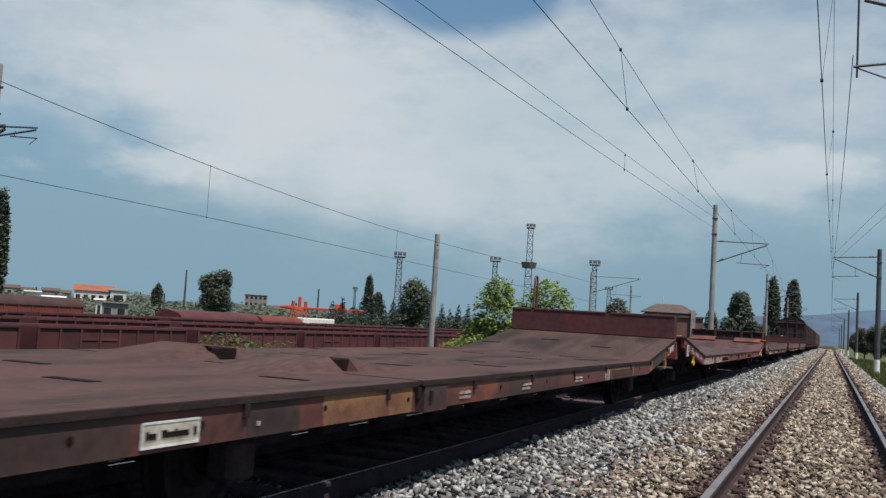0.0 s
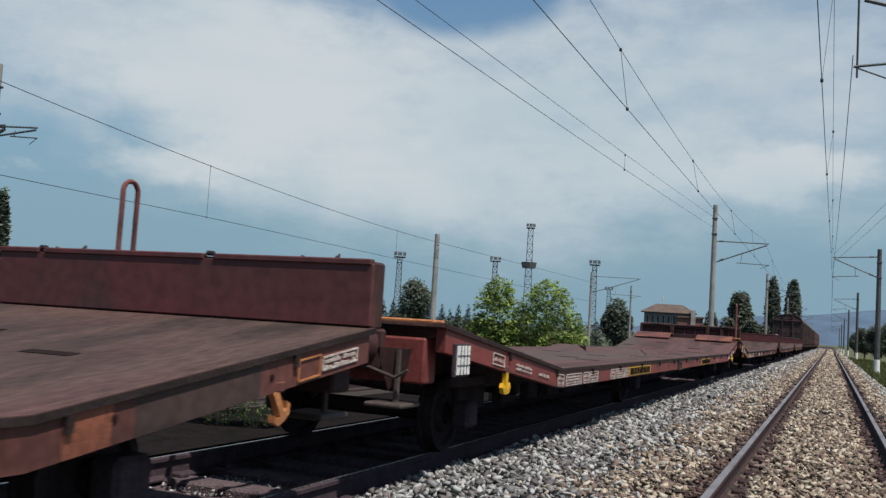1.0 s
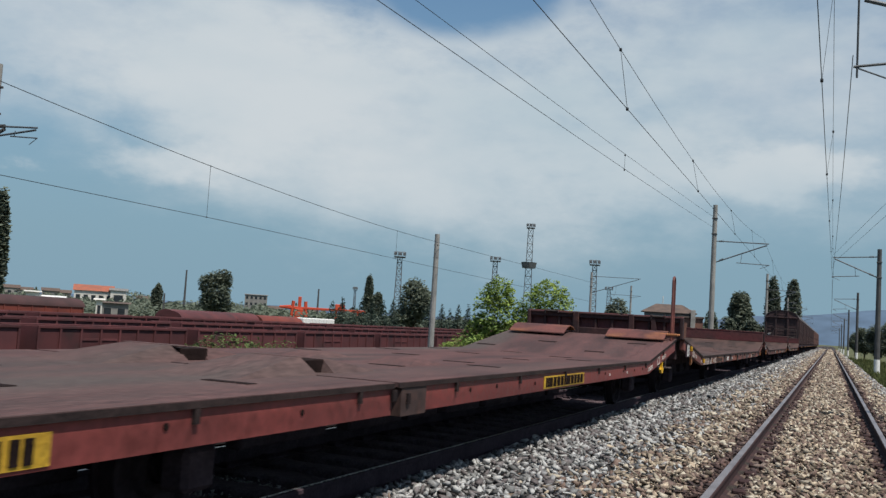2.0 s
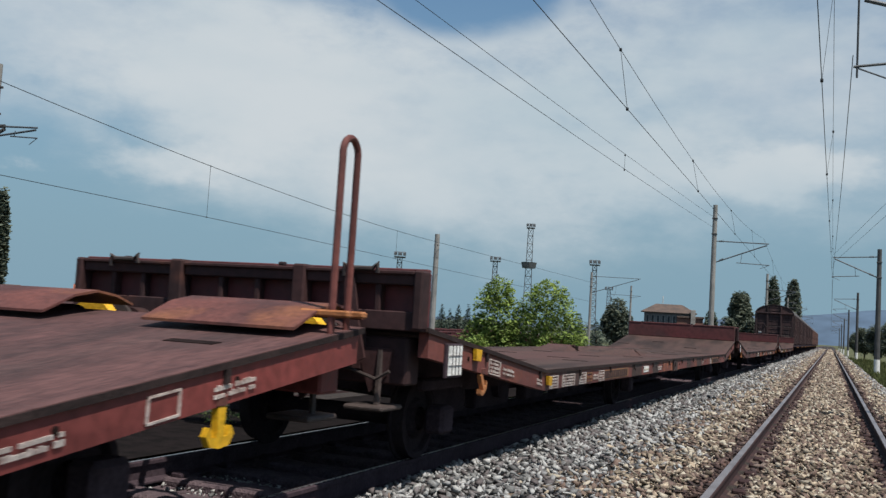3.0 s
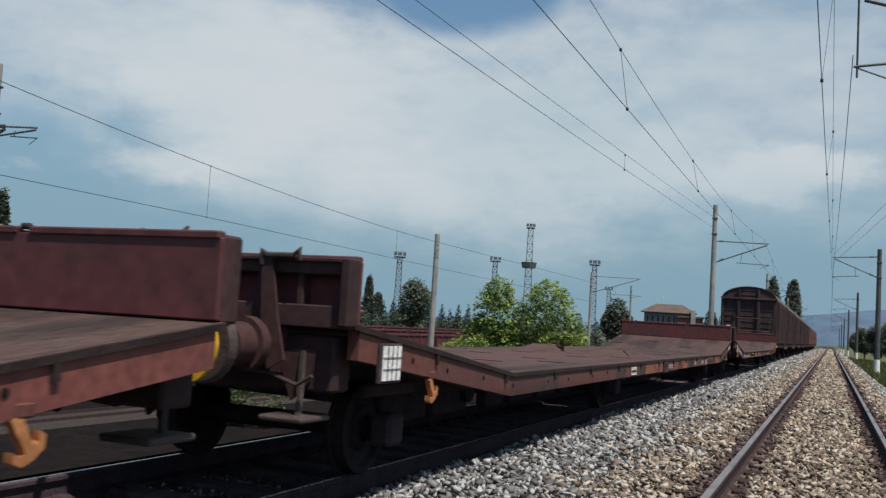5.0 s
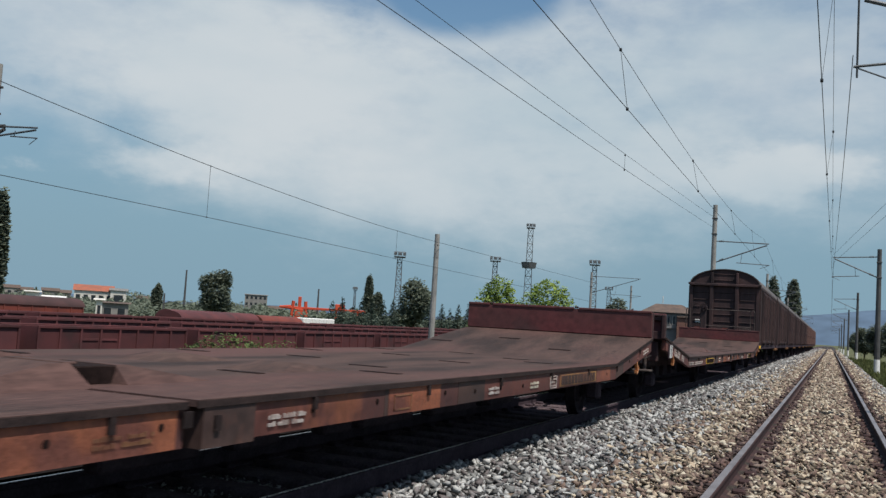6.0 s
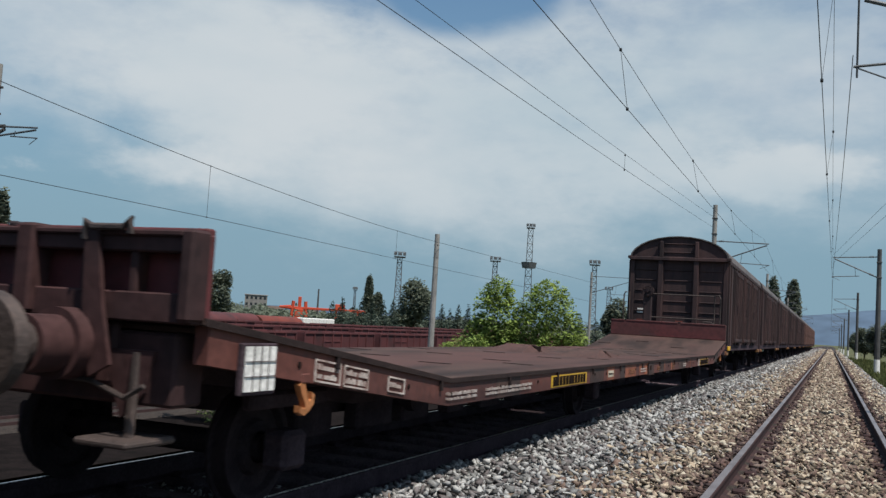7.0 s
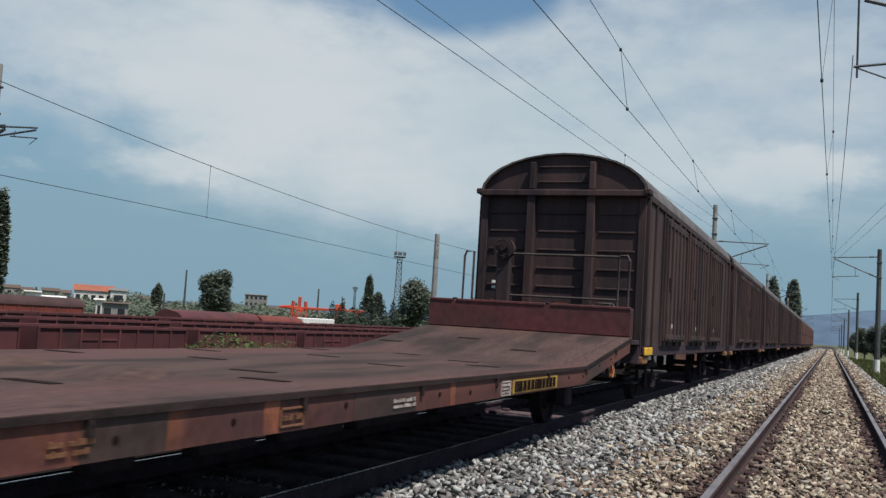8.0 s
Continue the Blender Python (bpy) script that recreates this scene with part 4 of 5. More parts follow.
def covered_wagon(paint, label):
    w = thing("covered_wagon", label, "freight wagon", "wagons of the train")
    body = part("body", extrude_xz(fresh(), [(-BOX_HALF, FLOOR), (BOX_HALF, FLOOR)] + arch(BOX_HALF, EAVE, RIDGE - 0.03), 0, BOX_LENGTH), paint, w)
    outer, inner = arch(BOX_HALF + 0.05, EAVE, RIDGE), arch(BOX_HALF + 0.004, EAVE - 0.005, RIDGE - 0.025)
    part("roof", extrude_xz(fresh(), outer + inner[::-1], -0.06, BOX_LENGTH + 0.06), "roof", w, "arched dusty metal roof")
    for side in (-1, 1):
        a, b = sorted((side * (BOX_HALF + 0.004), side * (BOX_HALF + 0.05)))
        part("eave_rail", boxed(a, b, -0.03, BOX_LENGTH + 0.03, EAVE - 0.09, EAVE + 0.02, 0.01), paint, w)
        part("sole_bar", boxed(min(side * 1.2, side * 1.38), max(side * 1.2, side * 1.38), 0, BOX_LENGTH, FLOOR - 0.16, FLOOR + 0.03, 0.01), "grime_shade", w)
        for k in range(17):
            y = 0.06 + (BOX_LENGTH - 0.12) * k / 16
            deep = 0.075 if k % 4 == 0 else 0.05
            a, b = sorted((side * BOX_HALF, side * (BOX_HALF + deep)))
            part("side_post", boxed(a, b, y - 0.045, y + 0.045, FLOOR, EAVE - 0.06, 0.008), paint, w)
            if k < 16:
                # two upright boards in each bay, with a dark seam between
                for p, q in ((0.075, 0.385), (0.41, 0.72)):
                    a, b = sorted((side * BOX_HALF, side * (BOX_HALF + 0.018)))
                    part("side_board", boxed(a, b, y + p, y + q, FLOOR + 0.02, EAVE - 0.10, 0.005), paint, w)
        for y0 in (1.65, 4.85, 8.05):
            a, b = sorted((side * (BOX_HALF + 0.03), side * (BOX_HALF + 0.095)))
            door = part("sliding_door", boxed(a, b, y0, y0 + 2.35, FLOOR + 0.08, EAVE - 0.16, 0.01), paint, w)
            for k in range(6):
                y = y0 + 0.10 + 2.15 * k / 5
                a, b = sorted((side * (BOX_HALF + 0.09), side * (BOX_HALF + 0.128)))
                part("door_rib", boxed(a, b, y - 0.03, y + 0.03, FLOOR + 0.1, EAVE - 0.2, 0.006), paint, door)
            for z in (FLOOR + 0.12, EAVE - 0.30):
                a, b = sorted((side * (BOX_HALF + 0.09), side * (BOX_HALF + 0.118)))
                part("door_rail", boxed(a, b, y0 + 0.02, y0 + 2.33, z, z + 0.09, 0.006), paint, door)
            a, b = sorted((side * (BOX_HALF + 0.09), side * (BOX_HALF + 0.15)))
            part("door_latch", boxed(a, b, y0 + 0.30, y0 + 0.36, FLOOR + 0.95, FLOOR + 1.20, 0.01), "iron", door)
            if side > 0:
                a, b = side * (BOX_HALF + 0.096), side * (BOX_HALF + 0.100)
                for dy, dz, h in ((0.22, 0.25, 0.42), (0.66, 0.45, 0.22), (1.12, 0.3, 0.30), (1.5, 0.25, 0.55), (1.95, 0.5, 0.16)):
                    part("flaked_paint", boxed(a, b, y0 + dy, y0 + dy + 0.07, FLOOR + dz, FLOOR + dz + h), "box_tan", door, "flaked pale paint")
                a, b = side * (BOX_HALF + 0.096), side * (BOX_HALF + 0.102)
                for dy in (0.70, 0.80):
                    part("chalk_mark", boxed(a, b, y0 + dy, y0 + dy + 0.06, FLOOR + 0.32, FLOOR + 0.40), "chalk", door, "white chalked mark")
    for end, way in ((0.0, -1), (BOX_LENGTH, 1)):
        y0, y1 = sorted((end, end + way * 0.12))
        for x in (-0.50, 0.50):
            part("end_post", boxed(x - 0.07, x + 0.07, y0, y1, FLOOR, EAVE - 0.05, 0.012), paint, w)
            part("end_post", boxed(x - 0.05, x + 0.05, y0, y1, EAVE + 0.05, EAVE + 0.50, 0.012), paint, w)
        a, b = sorted((end, end + way * 0.15))
        part("end_beam", boxed(-BOX_HALF - 0.03, BOX_HALF + 0.03, a, b, EAVE - 0.06, EAVE + 0.04, 0.012), paint, w)
        a, b = sorted((end, end + way * 0.025))
        for z in [FLOOR + 0.25 + 0.30 * k for k in range(7)]:
            for xa, xb in ((-1.22, -0.62), (-0.38, 0.38), (0.62, 1.22)):
                part("end_rib", boxed(xa, xb, a, b, z, z + 0.035, 0.008), paint, w)
        for z in (EAVE + 0.17, EAVE + 0.42):
            part("end_rib", boxed(-0.42, 0.42, a, b, z, z + 0.03, 0.008), paint, w)
        y0, y1 = sorted((end, end + way * 0.06))
        part("headstock", boxed(-1.36, 1.36, y0, y1, 0.72, FLOOR, 0.01), "grime_shade", w)
        for x in (-0.875, 0.875):
            buffer_into(w, x, end, way, "iron")
        y0, y1 = sorted((end + way * 0.02, end - way * 0.4))
        part("corner_step", boxed(1.30, 1.42, y0, y1, 0.72, 0.84, 0.02), "gold_worn", w, "worn yellow corner step")
    for y in (2.6, BOX_LENGTH - 2.6):
        wheelset_into(w, y)
        for s in (-1, 1):
            bm = fresh()
            n = 8
            for leaf in range(4):
                hw = 0.62 - 0.11 * leaf
                box(bm, s * 1.06 - 0.05, s * 1.06 + 0.05, y - hw, y + hw, 0.60 + 0.03 * leaf, 0.628 + 0.03 * leaf)
            box(bm, s * 1.06 - 0.1, s * 1.06 + 0.1, y - 0.15, y + 0.15, 0.22, 0.50, 0.03)
            for yy in (-0.32, 0.32):
                box(bm, s * 1.06 - 0.02, s * 1.06 + 0.02, y + yy - 0.05, y + yy + 0.05, 0.22, 0.9, 0.01)
            part("axle_box", bm, "iron", w)
    return w


def brake_platform(w):
    """Railed brakeman's platform on the end of one wagon, with a screw-brake column."""
    part("platform_floor", boxed(-1.36, 1.36, -0.62, 0.0, 1.02, 1.09, 0.01), "grime_shade", w)
    y = -0.58
    for za, zb, xa, xb in ((1.08, 2.36, -1.42, -1.26), (1.08, 2.36, 1.10, 1.26)):
        s = -1 if xa < 0 else 1
        bm = fresh()
        outer, inner = (xa, xb) if s < 0 else (xb, xa)
        tube(bm, [(outer, y, za), (outer, y, zb - 0.08), (outer - s * 0.03, y, zb), (inner, y, zb), (inner, y, za)], 0.02, 8)
        part("end_handrail", bm, "steel_dull", w, "bent steel handrail")
    for z in (2.34, 1.68):
        bm = fresh()
        rod(bm, (-0.62, y, z), (1.12, y, z - 0.0), 0.018, 8)
        part("cross_rail", bm, "steel_dull", w)
    bm = fresh()
    tube(bm, [(0.8, y, 1.62), (1.02, y, 1.62), (1.06, y, 1.58), (1.06, y, 1.1)], 0.016, 6)
    part("short_rail", bm, "steel_dull", w)
    part("tail_step", boxed(1.425, 1.455, -0.02, 0.62, 0.86, 0.985, 0.012), "yellow", w, "bright yellow step plate")
    column = part("brake_column", boxed(-0.86, -0.62, y - 0.06, y + 0.06, 1.08, 2.30, 0.03), "box", w, "screw-brake column")
    bm = fresh()
    rod(bm, (-0.74, y - 0.10, 2.42), (-0.74, y + 0.08, 2.42), 0.17, 20, 0.155)
    guard = part("brake_wheel_guard", bm, "box", column)
    part("hub", rod(fresh(), (-0.74, y - 0.16, 2.42), (-0.74, y - 0.08, 2.42), 0.05, 12), "iron", guard)
    part("rim", tube(fresh(), [(-0.74 + 0.13 * math.cos(a), y - 0.13, 2.42 + 0.13 * math.sin(a)) for a in [k * math.pi / 9 for k in range(19)]], 0.012, 6), "iron", guard)
    for side in (-1, 1):
        a, b = sorted((side * (BOX_HALF - 0.02), side * (BOX_HALF + 0.09)))
        part("roof_corner", boxed(a, b, -0.16, 0.10, EAVE - 0.03, EAVE + 0.06, 0.015), "box", w)
        part("corner_post", boxed(*sorted((side * (BOX_HALF - 0.10), side * (BOX_HALF + 0.02))), -0.05, -0.002, FLOOR, EAVE - 0.06, 0.01), "box", w)
    # coil springs and axle guard at the leading wheels
    for yy in (0.35, 0.55):
        spring = fresh()
        tube(spring, [(1.12 + 0.07 * math.cos(a), yy + 0.07 * math.sin(a), 0.42 + 0.045 * a / math.pi) for a in [k * math.pi / 5 for k in range(51)]], 0.014, 5)
        part("coil_spring", spring, "steel_dull", w, "rusty coil spring")
    part("spring_plate", boxed(1.0, 1.24, 0.2, 0.7, 0.385, 0.42, 0.01), "iron", w)
    for k in range(2):
        part("white_mark", boxed(-1.14, -0.92, -0.006, -0.001, 1.80 + 0.09 * k, 1.845 + 0.09 * k), "white", w, "white painted bar")
    for x in (-1.05, 0.05):
        part("red_mark", boxed(x - 0.1, x + 0.12, -0.008, -0.002, 1.5, 1.62), "yard_orange", w, "red paint smear")


FIRST_BOX = 113.5
brown_box = covered_wagon("box", "weathered brown covered wagon with arched roof")
WAGONS.append((brown_box, FIRST_BOX))
for i in range(1, 6):
    WAGONS.append((copy_thing(brown_box, pose(TRAIN, FIRST_BOX + 14.02 * i, TRAIN_Z)), FIRST_BOX + 14.02 * i))
brake_platform(brown_box)
tan_box = covered_wagon("box_tan", "faded tan covered wagon with arched roof")
WAGONS.append((tan_box, FIRST_BOX + 14.02 * 6))
for i in range(7, 11):
    WAGONS.append((copy_thing(tan_box, pose(TRAIN, FIRST_BOX + 14.02 * i, TRAIN_Z)), FIRST_BOX + 14.02 * i))


# ---- masts and wires ----
def bearing(deg, dist):
    """A place by its compass angle from the track's line and its distance."""
    return dist * math.sin(radians(deg)), dist * math.cos(radians(deg))


def cantilever_into(mast, reach, top, low, contact):
    """Top tube, slanted brace and steady arm, reaching along local x."""
    s = math.copysign(1, reach)
    bm = fresh()
    rod(bm, (0, 0, top), (reach, 0, top - 0.12), 0.035, 8)
    part("top_tube", bm, "steel", mast)
    bm = fresh()
    rod(bm, (0, 0, low), (reach * 0.97, 0, top - 0.2), 0.04, 8)
    part("brace_tube", bm, "steel", mast)
    bm = fresh()
    rod(bm, (reach * 0.42, 0, contact + 0.35), (reach * 1.02, 0, contact + 0.25), 0.025, 8)
    rod(bm, (reach * 0.5, 0, contact + 0.33), (reach * 0.52, 0, low + (top - low) * 0.5), 0.015, 6)
    rod(bm, (reach * 1.02, 0, contact + 0.25), (reach * 0.85, 0, contact + 0.02), 0.015, 6)
    part("steady_arm", bm, "steel", mast)
    for x, z in ((s * 0.35, top - 0.015), (s * 0.35, low + 0.17)):
        bm = fresh()
        for k in range(4):
            rod(bm, (x + s * 0.07 * k, 0, z + (0.03 * k if z < top - 0.1 else 0)), (x + s * (0.07 * k + 0.03), 0, z + (0.03 * k if z < top - 0.1 else 0)), 0.07, 10)
        part("insulator", bm, "mast_dark", mast)


def catenary_mast(x, y, top, label, reach=0.0, material="mast", white_foot=False, arm=(7.3, 5.9, 5.6), thick=1.0, group="catenary masts"):
    base = ground_height(x, y)
    mast = thing("catenary_mast", label, "catenary mast", group, at=(x, y, base))
    bm = fresh()
    h = top - base
    rod(bm, (0, 0, -0.3), (0, 0, h), 0.19 * thick, 10, 0.14 * thick)
    part("pole", bm, material, mast, smooth=False)
    for drop in (0.9, 1.9):
        part("clamp_band", boxed(-0.165, 0.165, -0.165, 0.165, h - drop, h - drop + 0.08, 0.01), "mast_dark", mast)
    if white_foot:
        bm = fresh()
        rod(bm, (0, 0, 0.0), (0, 0, 1.1), 0.194, 10, 0.185)
        part("painted_foot", bm, "white", mast, "white painted mast foot")
    if reach:
        cantilever_into(mast, reach, arm[0] - base, arm[1] - base, arm[2] - base)
    return mast


for y, top in ((61.0, 9.6), (118.0, 9.2), (176.0, 9.0), (234.0, 9.0)):
    catenary_mast(-7.0 if y < 100 else -7.2, y, top, "tall grey concrete catenary mast beside the train", 3.3, "mast")
for y, x in ((17.6, 3.4), (67.0, 2.8), (128.0, 3.0), (190.0, 3.0), (252.0, 3.0), (320.0, 3.1), (400.0, 3.1)):
    catenary_mast(x, y, 7.6 if y < 100 else 7.9, "dark catenary mast with white painted foot", -3.1 if y < 20 else -2.8, "mast_dark", True, (7.5, 6.3, 5.85) if y < 20 else (7.1, 5.7, 5.45))
catenary_mast(-28.6, 66.8, 7.9, "grey concrete catenary mast of the yard line", 0, "mast", thick=1.35)
catenary_mast(-28.9, 25.0, 9.7, "grey concrete catenary mast of the yard line", 2.2, "mast", arm=(7.35, 6.95, 6.6))
catenary_mast(-29.1, 120.0, 8.7, "grey concrete catenary mast of the yard line", 6.4, "mast", arm=(8.2, 6.0, 5.6))
catenary_mast(-29.6, 149.0, 8.6, "grey concrete catenary mast of the yard line", 0, "mast")


def wire(name, fn, y0, y1, r, label, steps=40):
    bm = fresh()
    tube(bm, [fn(y0 + (y1 - y0) * k / steps) for k in range(steps + 1)], r, 5)
    return tagged(part(name, bm, "wire"), label, "overhead wire", "overhead wires")


def dropper(a, b, r=0.006):
    bm = fresh()
    rod(bm, a, b, r, 5)
    for p in (a, b):
        box(bm, p[0] - 0.025, p[0] + 0.025, p[1] - 0.03, p[1] + 0.03, p[2] - 0.03, p[2] + 0.03, 0.008)
    tagged(part("dropper", bm, "wire"), "thin vertical dropper with dark clamps", "wire dropper", "droppers")


def spans(first, length, sag, low):
    """Height of a carrier wire that hangs in equal spans."""
    def z(y):
        u = ((y - first) / length) % 1.0
        return low + sag * (2 * u - 1) ** 2
    return z


# over the train
z_carrier = spans(5.0, 56.5, 1.05, 6.53)
wire("contact_wire", lambda y: (-3.85, y, 5.6), -20, 320, 0.0075, "grooved contact wire over the train track", 60)
wire("carrier_wire", lambda y: (-4.05, y, z_carrier(y)), -20, 320, 0.0065, "sagging carrier wire over the train track", 240)
for y in (7.5, 18.2, 29.0, 41.0, 52.0, 71, 84, 97, 110):
    dropper((-4.05, y, z_carrier(y)), (-3.86, y, 5.61))
wire("feeder_wire", lambda y: (-7.0, y, 6.35 + 0.0316 * (y - 13.2) + 0.25 * (max(y - 13, 0) / 48) ** 2), -20, 61, 0.0075, "feeder wire running up to a mast")
wire("feeder_wire", lambda y: (-7.0, y, 6.86 + 0.036 * (y - 14.7) + 0.25 * (max(y - 14, 0) / 48) ** 2), -20, 61, 0.0065, "feeder wire running up to a mast")
dropper((-7.0, 33.0, 7.52), (-7.0, 33.0, 6.98))
# over the free track
z_free = spans(17.6, 49.4, 1.0, 6.3)
wire("contact_wire", lambda y: (-0.28 + 0.005 * (y - 12.0), y, 5.6), -20, 67, 0.0075, "grooved contact wire over the free track", 50)
wire("contact_wire", lambda y: (0.0, y, 5.5), 67, 420, 0.012, "grooved contact wire over the free track", 50)
wire("contact_wire", lambda y: (0.21 - 0.0041 * (y - 16.0), y, 5.6 + 0.3 * max(0.0, 1 - (y - 16.2) / 14) ** 2), 16.2, 67, 0.0075, "second contact wire of the overlap over the free track", 50)
wire("carrier_wire", lambda y: (-0.14 + 0.002 * y, y, z_free(y)), -31, 67, 0.005, "thin sagging carrier wire over the free track", 160)
wire("hanger_rod", lambda y: (0.3, 17.6, y), 5.9, 7.42, 0.02, "hanger rod with insulators below the arm", 2)
wire("carrier_wire", lambda y: (0.04, y, spans(67.0, 61.5, 0.9, 6.2)(y)), 67, 420, 0.0075, "sagging carrier wire over the free track", 160)
for y in (16.6, 26.0, 36.0, 48.0, 58.0):
    dropper((-0.14 + 0.002 * y, y, z_free(y)), (-0.28 + 0.005 * (y - 12.0), y, 5.61), 0.004)
for dz in (0.0, 0.55):
    wire("anchor_wire", lambda y, dz=dz: (4.4 * (67 - y) / 49.5, y, 6.6 + dz + 0.011 * (67 - y)), 10, 67, 0.0075, "anchor wire leading off to the side")
# over the yard line
z_yard = lambda y: 7.2 + 1.7 * (max(66.0 - y, 0.0) / 41.5) ** 2
wire("carrier_wire", lambda y: (-28.2, y, z_yard(y)), 10, 120, 0.016, "sagging carrier wire of the yard line", 60)
z_low = lambda y: 5.5 - 0.0095 * max(y - 38.0, 0.0)
wire("contact_wire", lambda y: (-28.2, y, z_low(y)), 5, 120, 0.014, "contact wire of the yard line", 40)
for y in (37.2, 58.7, 80.0):
    dropper((-28.2, y, z_yard(y)), (-28.2, y, z_low(y)), 0.010)


# ---- plants ----
def leaf_shapes(rng, count=8):
    out = []
    f = np.array([[0, 1, 2], [0, 2, 3], [0, 3, 4], [0, 4, 5]])
    for _ in range(count):
        w, b = rng.uniform(0.35, 0.6), rng.uniform(-0.25, 0.25)
        v = np.array([[-1, 0, 0], [-0.3, -w, b], [0.55, -w * 0.8, b * 1.2], [1, 0, 0.1], [0.5, w * 0.8, b], [-0.35, w, b * 0.8]])
        out.append((v, f))
    return out


def crown_places(rng, lobes, count, size, shell=0.55, gap=-0.12):
    """Leaves in clumps through a set of ellipsoid lobes, thicker towards the outside, with ragged gaps."""
    places = []
    vol = np.array([l[3] * l[4] * l[5] for l in lobes]) ** 0.7
    pick = rng.choice(len(lobes), size=count, p=vol / vol.sum())
    for k in pick:
        cx, cy, cz, rx, ry, rz = lobes[k]
        d = rng.normal(size=3)
        d /= np.linalg.norm(d)
        rad = shell + (1 - shell) * rng.random() ** 0.6
        p = np.array([cx + d[0] * rx * rad, cy + d[1] * ry * rad, cz + d[2] * rz * rad])
        bumpy = noise.noise(Vector(p / (0.34 * max(rx, 0.3))) + Vector((k, 0, 0)))
        if bumpy < gap and rad > 0.6:
            continue
        p += d * bumpy * 0.25 * np.array([rx, ry, rz])
        m = np.eye(4)
        m[:3, :3] = rotation(rng) * size * rng.uniform(0.6, 1.35)
        m[:3, 3] = p
        places.append((m, rng.integers(0, 8)))
    return places


TREE_RNG = np.random.default_rng(11)
LEAVES = leaf_shapes(TREE_RNG)


def tree(name, label, x, y, base, height, width, count, leaf, size, lobes=None, group="", gap=-0.12, category="tree"):
    low = min(ground_height(x, y), base)
    if lobes is not None:
        lobes = [(l[0], l[1], l[2] + base - low, *l[3:]) for l in lobes]
        height += base - low
    t = thing(name, label, category, group, at=(x, y, low))
    rng = TREE_RNG
    if lobes is None:
        lobes = [(0, 0, height * 0.58, width * 0.42, width * 0.42, height * 0.40)]
        for k in range(7):
            a = k * 2.4 + rng.uniform(0, 1)
            h = rng.uniform(0.32, 0.85)
            r = width * 0.33 * (1.05 - abs(h - 0.5))
            lobes.append((r * math.cos(a), r * math.sin(a), height * h, width * 0.24, width * 0.24, height * 0.17))
    bm = fresh()
    rod(bm, (0, 0, -0.3), (0.03 * width, 0, height * 0.55), width * 0.035 + 0.03, 8, width * 0.015 + 0.015)
    for cx, cy, cz, rx, ry, rz in lobes[:7]:
        rod(bm, (0, 0, max(height * 0.18, 0.15)), (cx * 0.9, cy * 0.9, cz), width * 0.014 + 0.012, 6, 0.012)
    part("trunk", bm, "bark", t)
    crown = scatter_mesh("crown", leaf, crown_places(rng, lobes, count, size, 0.55 if gap > -0.2 else 0.4, gap), LEAVES, "", "")
    for key in ("kind",):
        del crown[key]
    crown.parent = t
    return t


# the leafy bushes behind the train
tree("walnut_bush", "bright green leafy bush beside the line", *bearing(-16.35, 30.0), -0.75, 3.45, 3.0, 17500, "leaf", 0.060,
     [(0, 0, 2.0, 1.05, 1.0, 1.25), (-0.55, 0, 1.5, 0.75, 0.9, 1.1), (0.55, 0.1, 1.4, 0.85, 0.9, 1.15), (0.1, 0, 2.9, 0.6, 0.6, 0.55), (0.95, 0, 0.95, 0.6, 0.7, 0.8), (-0.1, -0.3, 0.8, 1.2, 0.8, 0.75)], "bushes")
tree("walnut_bush", "bright green leafy bush beside the line", *bearing(-19.35, 30.0), -0.75, 3.45, 2.4, 12000, "leaf", 0.062,
     [(0, 0, 2.0, 0.78, 0.8, 1.2), (0.1, 0, 2.85, 0.5, 0.5, 0.6), (-0.35, 0, 1.3, 0.7, 0.7, 0.9), (0.35, 0, 1.1, 0.8, 0.7, 0.9)], "bushes")
tree("low_shrub", "low yellow-green shrub beside the taller bushes", *bearing(-21.3, 29.0), -0.75, 1.9, 1.8, 4500, "leaf", 0.055,
     [(0, 0, 0.85, 0.75, 0.6, 0.7), (0.5, 0, 0.8, 0.5, 0.5, 0.75), (-0.55, 0, 0.6, 0.4, 0.5, 0.5)], "bushes", category="shrub")
sx, sy = bearing(-35.4, 41.0)
tree("weed_clump", "green weeds growing before the gondola wagons", sx, sy, ground_height(sx, sy), 3.85, 3.2, 9000, "weed", 0.07,
     [(-0.7, 0, 2.85, 0.9, 0.7, 1.0), (0.3, 0.2, 3.05, 0.9, 0.7, 0.9), (1.2, 0.4, 2.8, 0.8, 0.7, 1.0), (2.2, 0.8, 2.9, 0.9, 0.7, 0.9), (-1.6, -0.2, 2.6, 0.7, 0.6, 0.8), (-0.1, 0, 1.2, 1.3, 0.9, 1.2), (1.4, 0.5, 1.2, 1.3, 0.9, 1.2)], category="shrub")


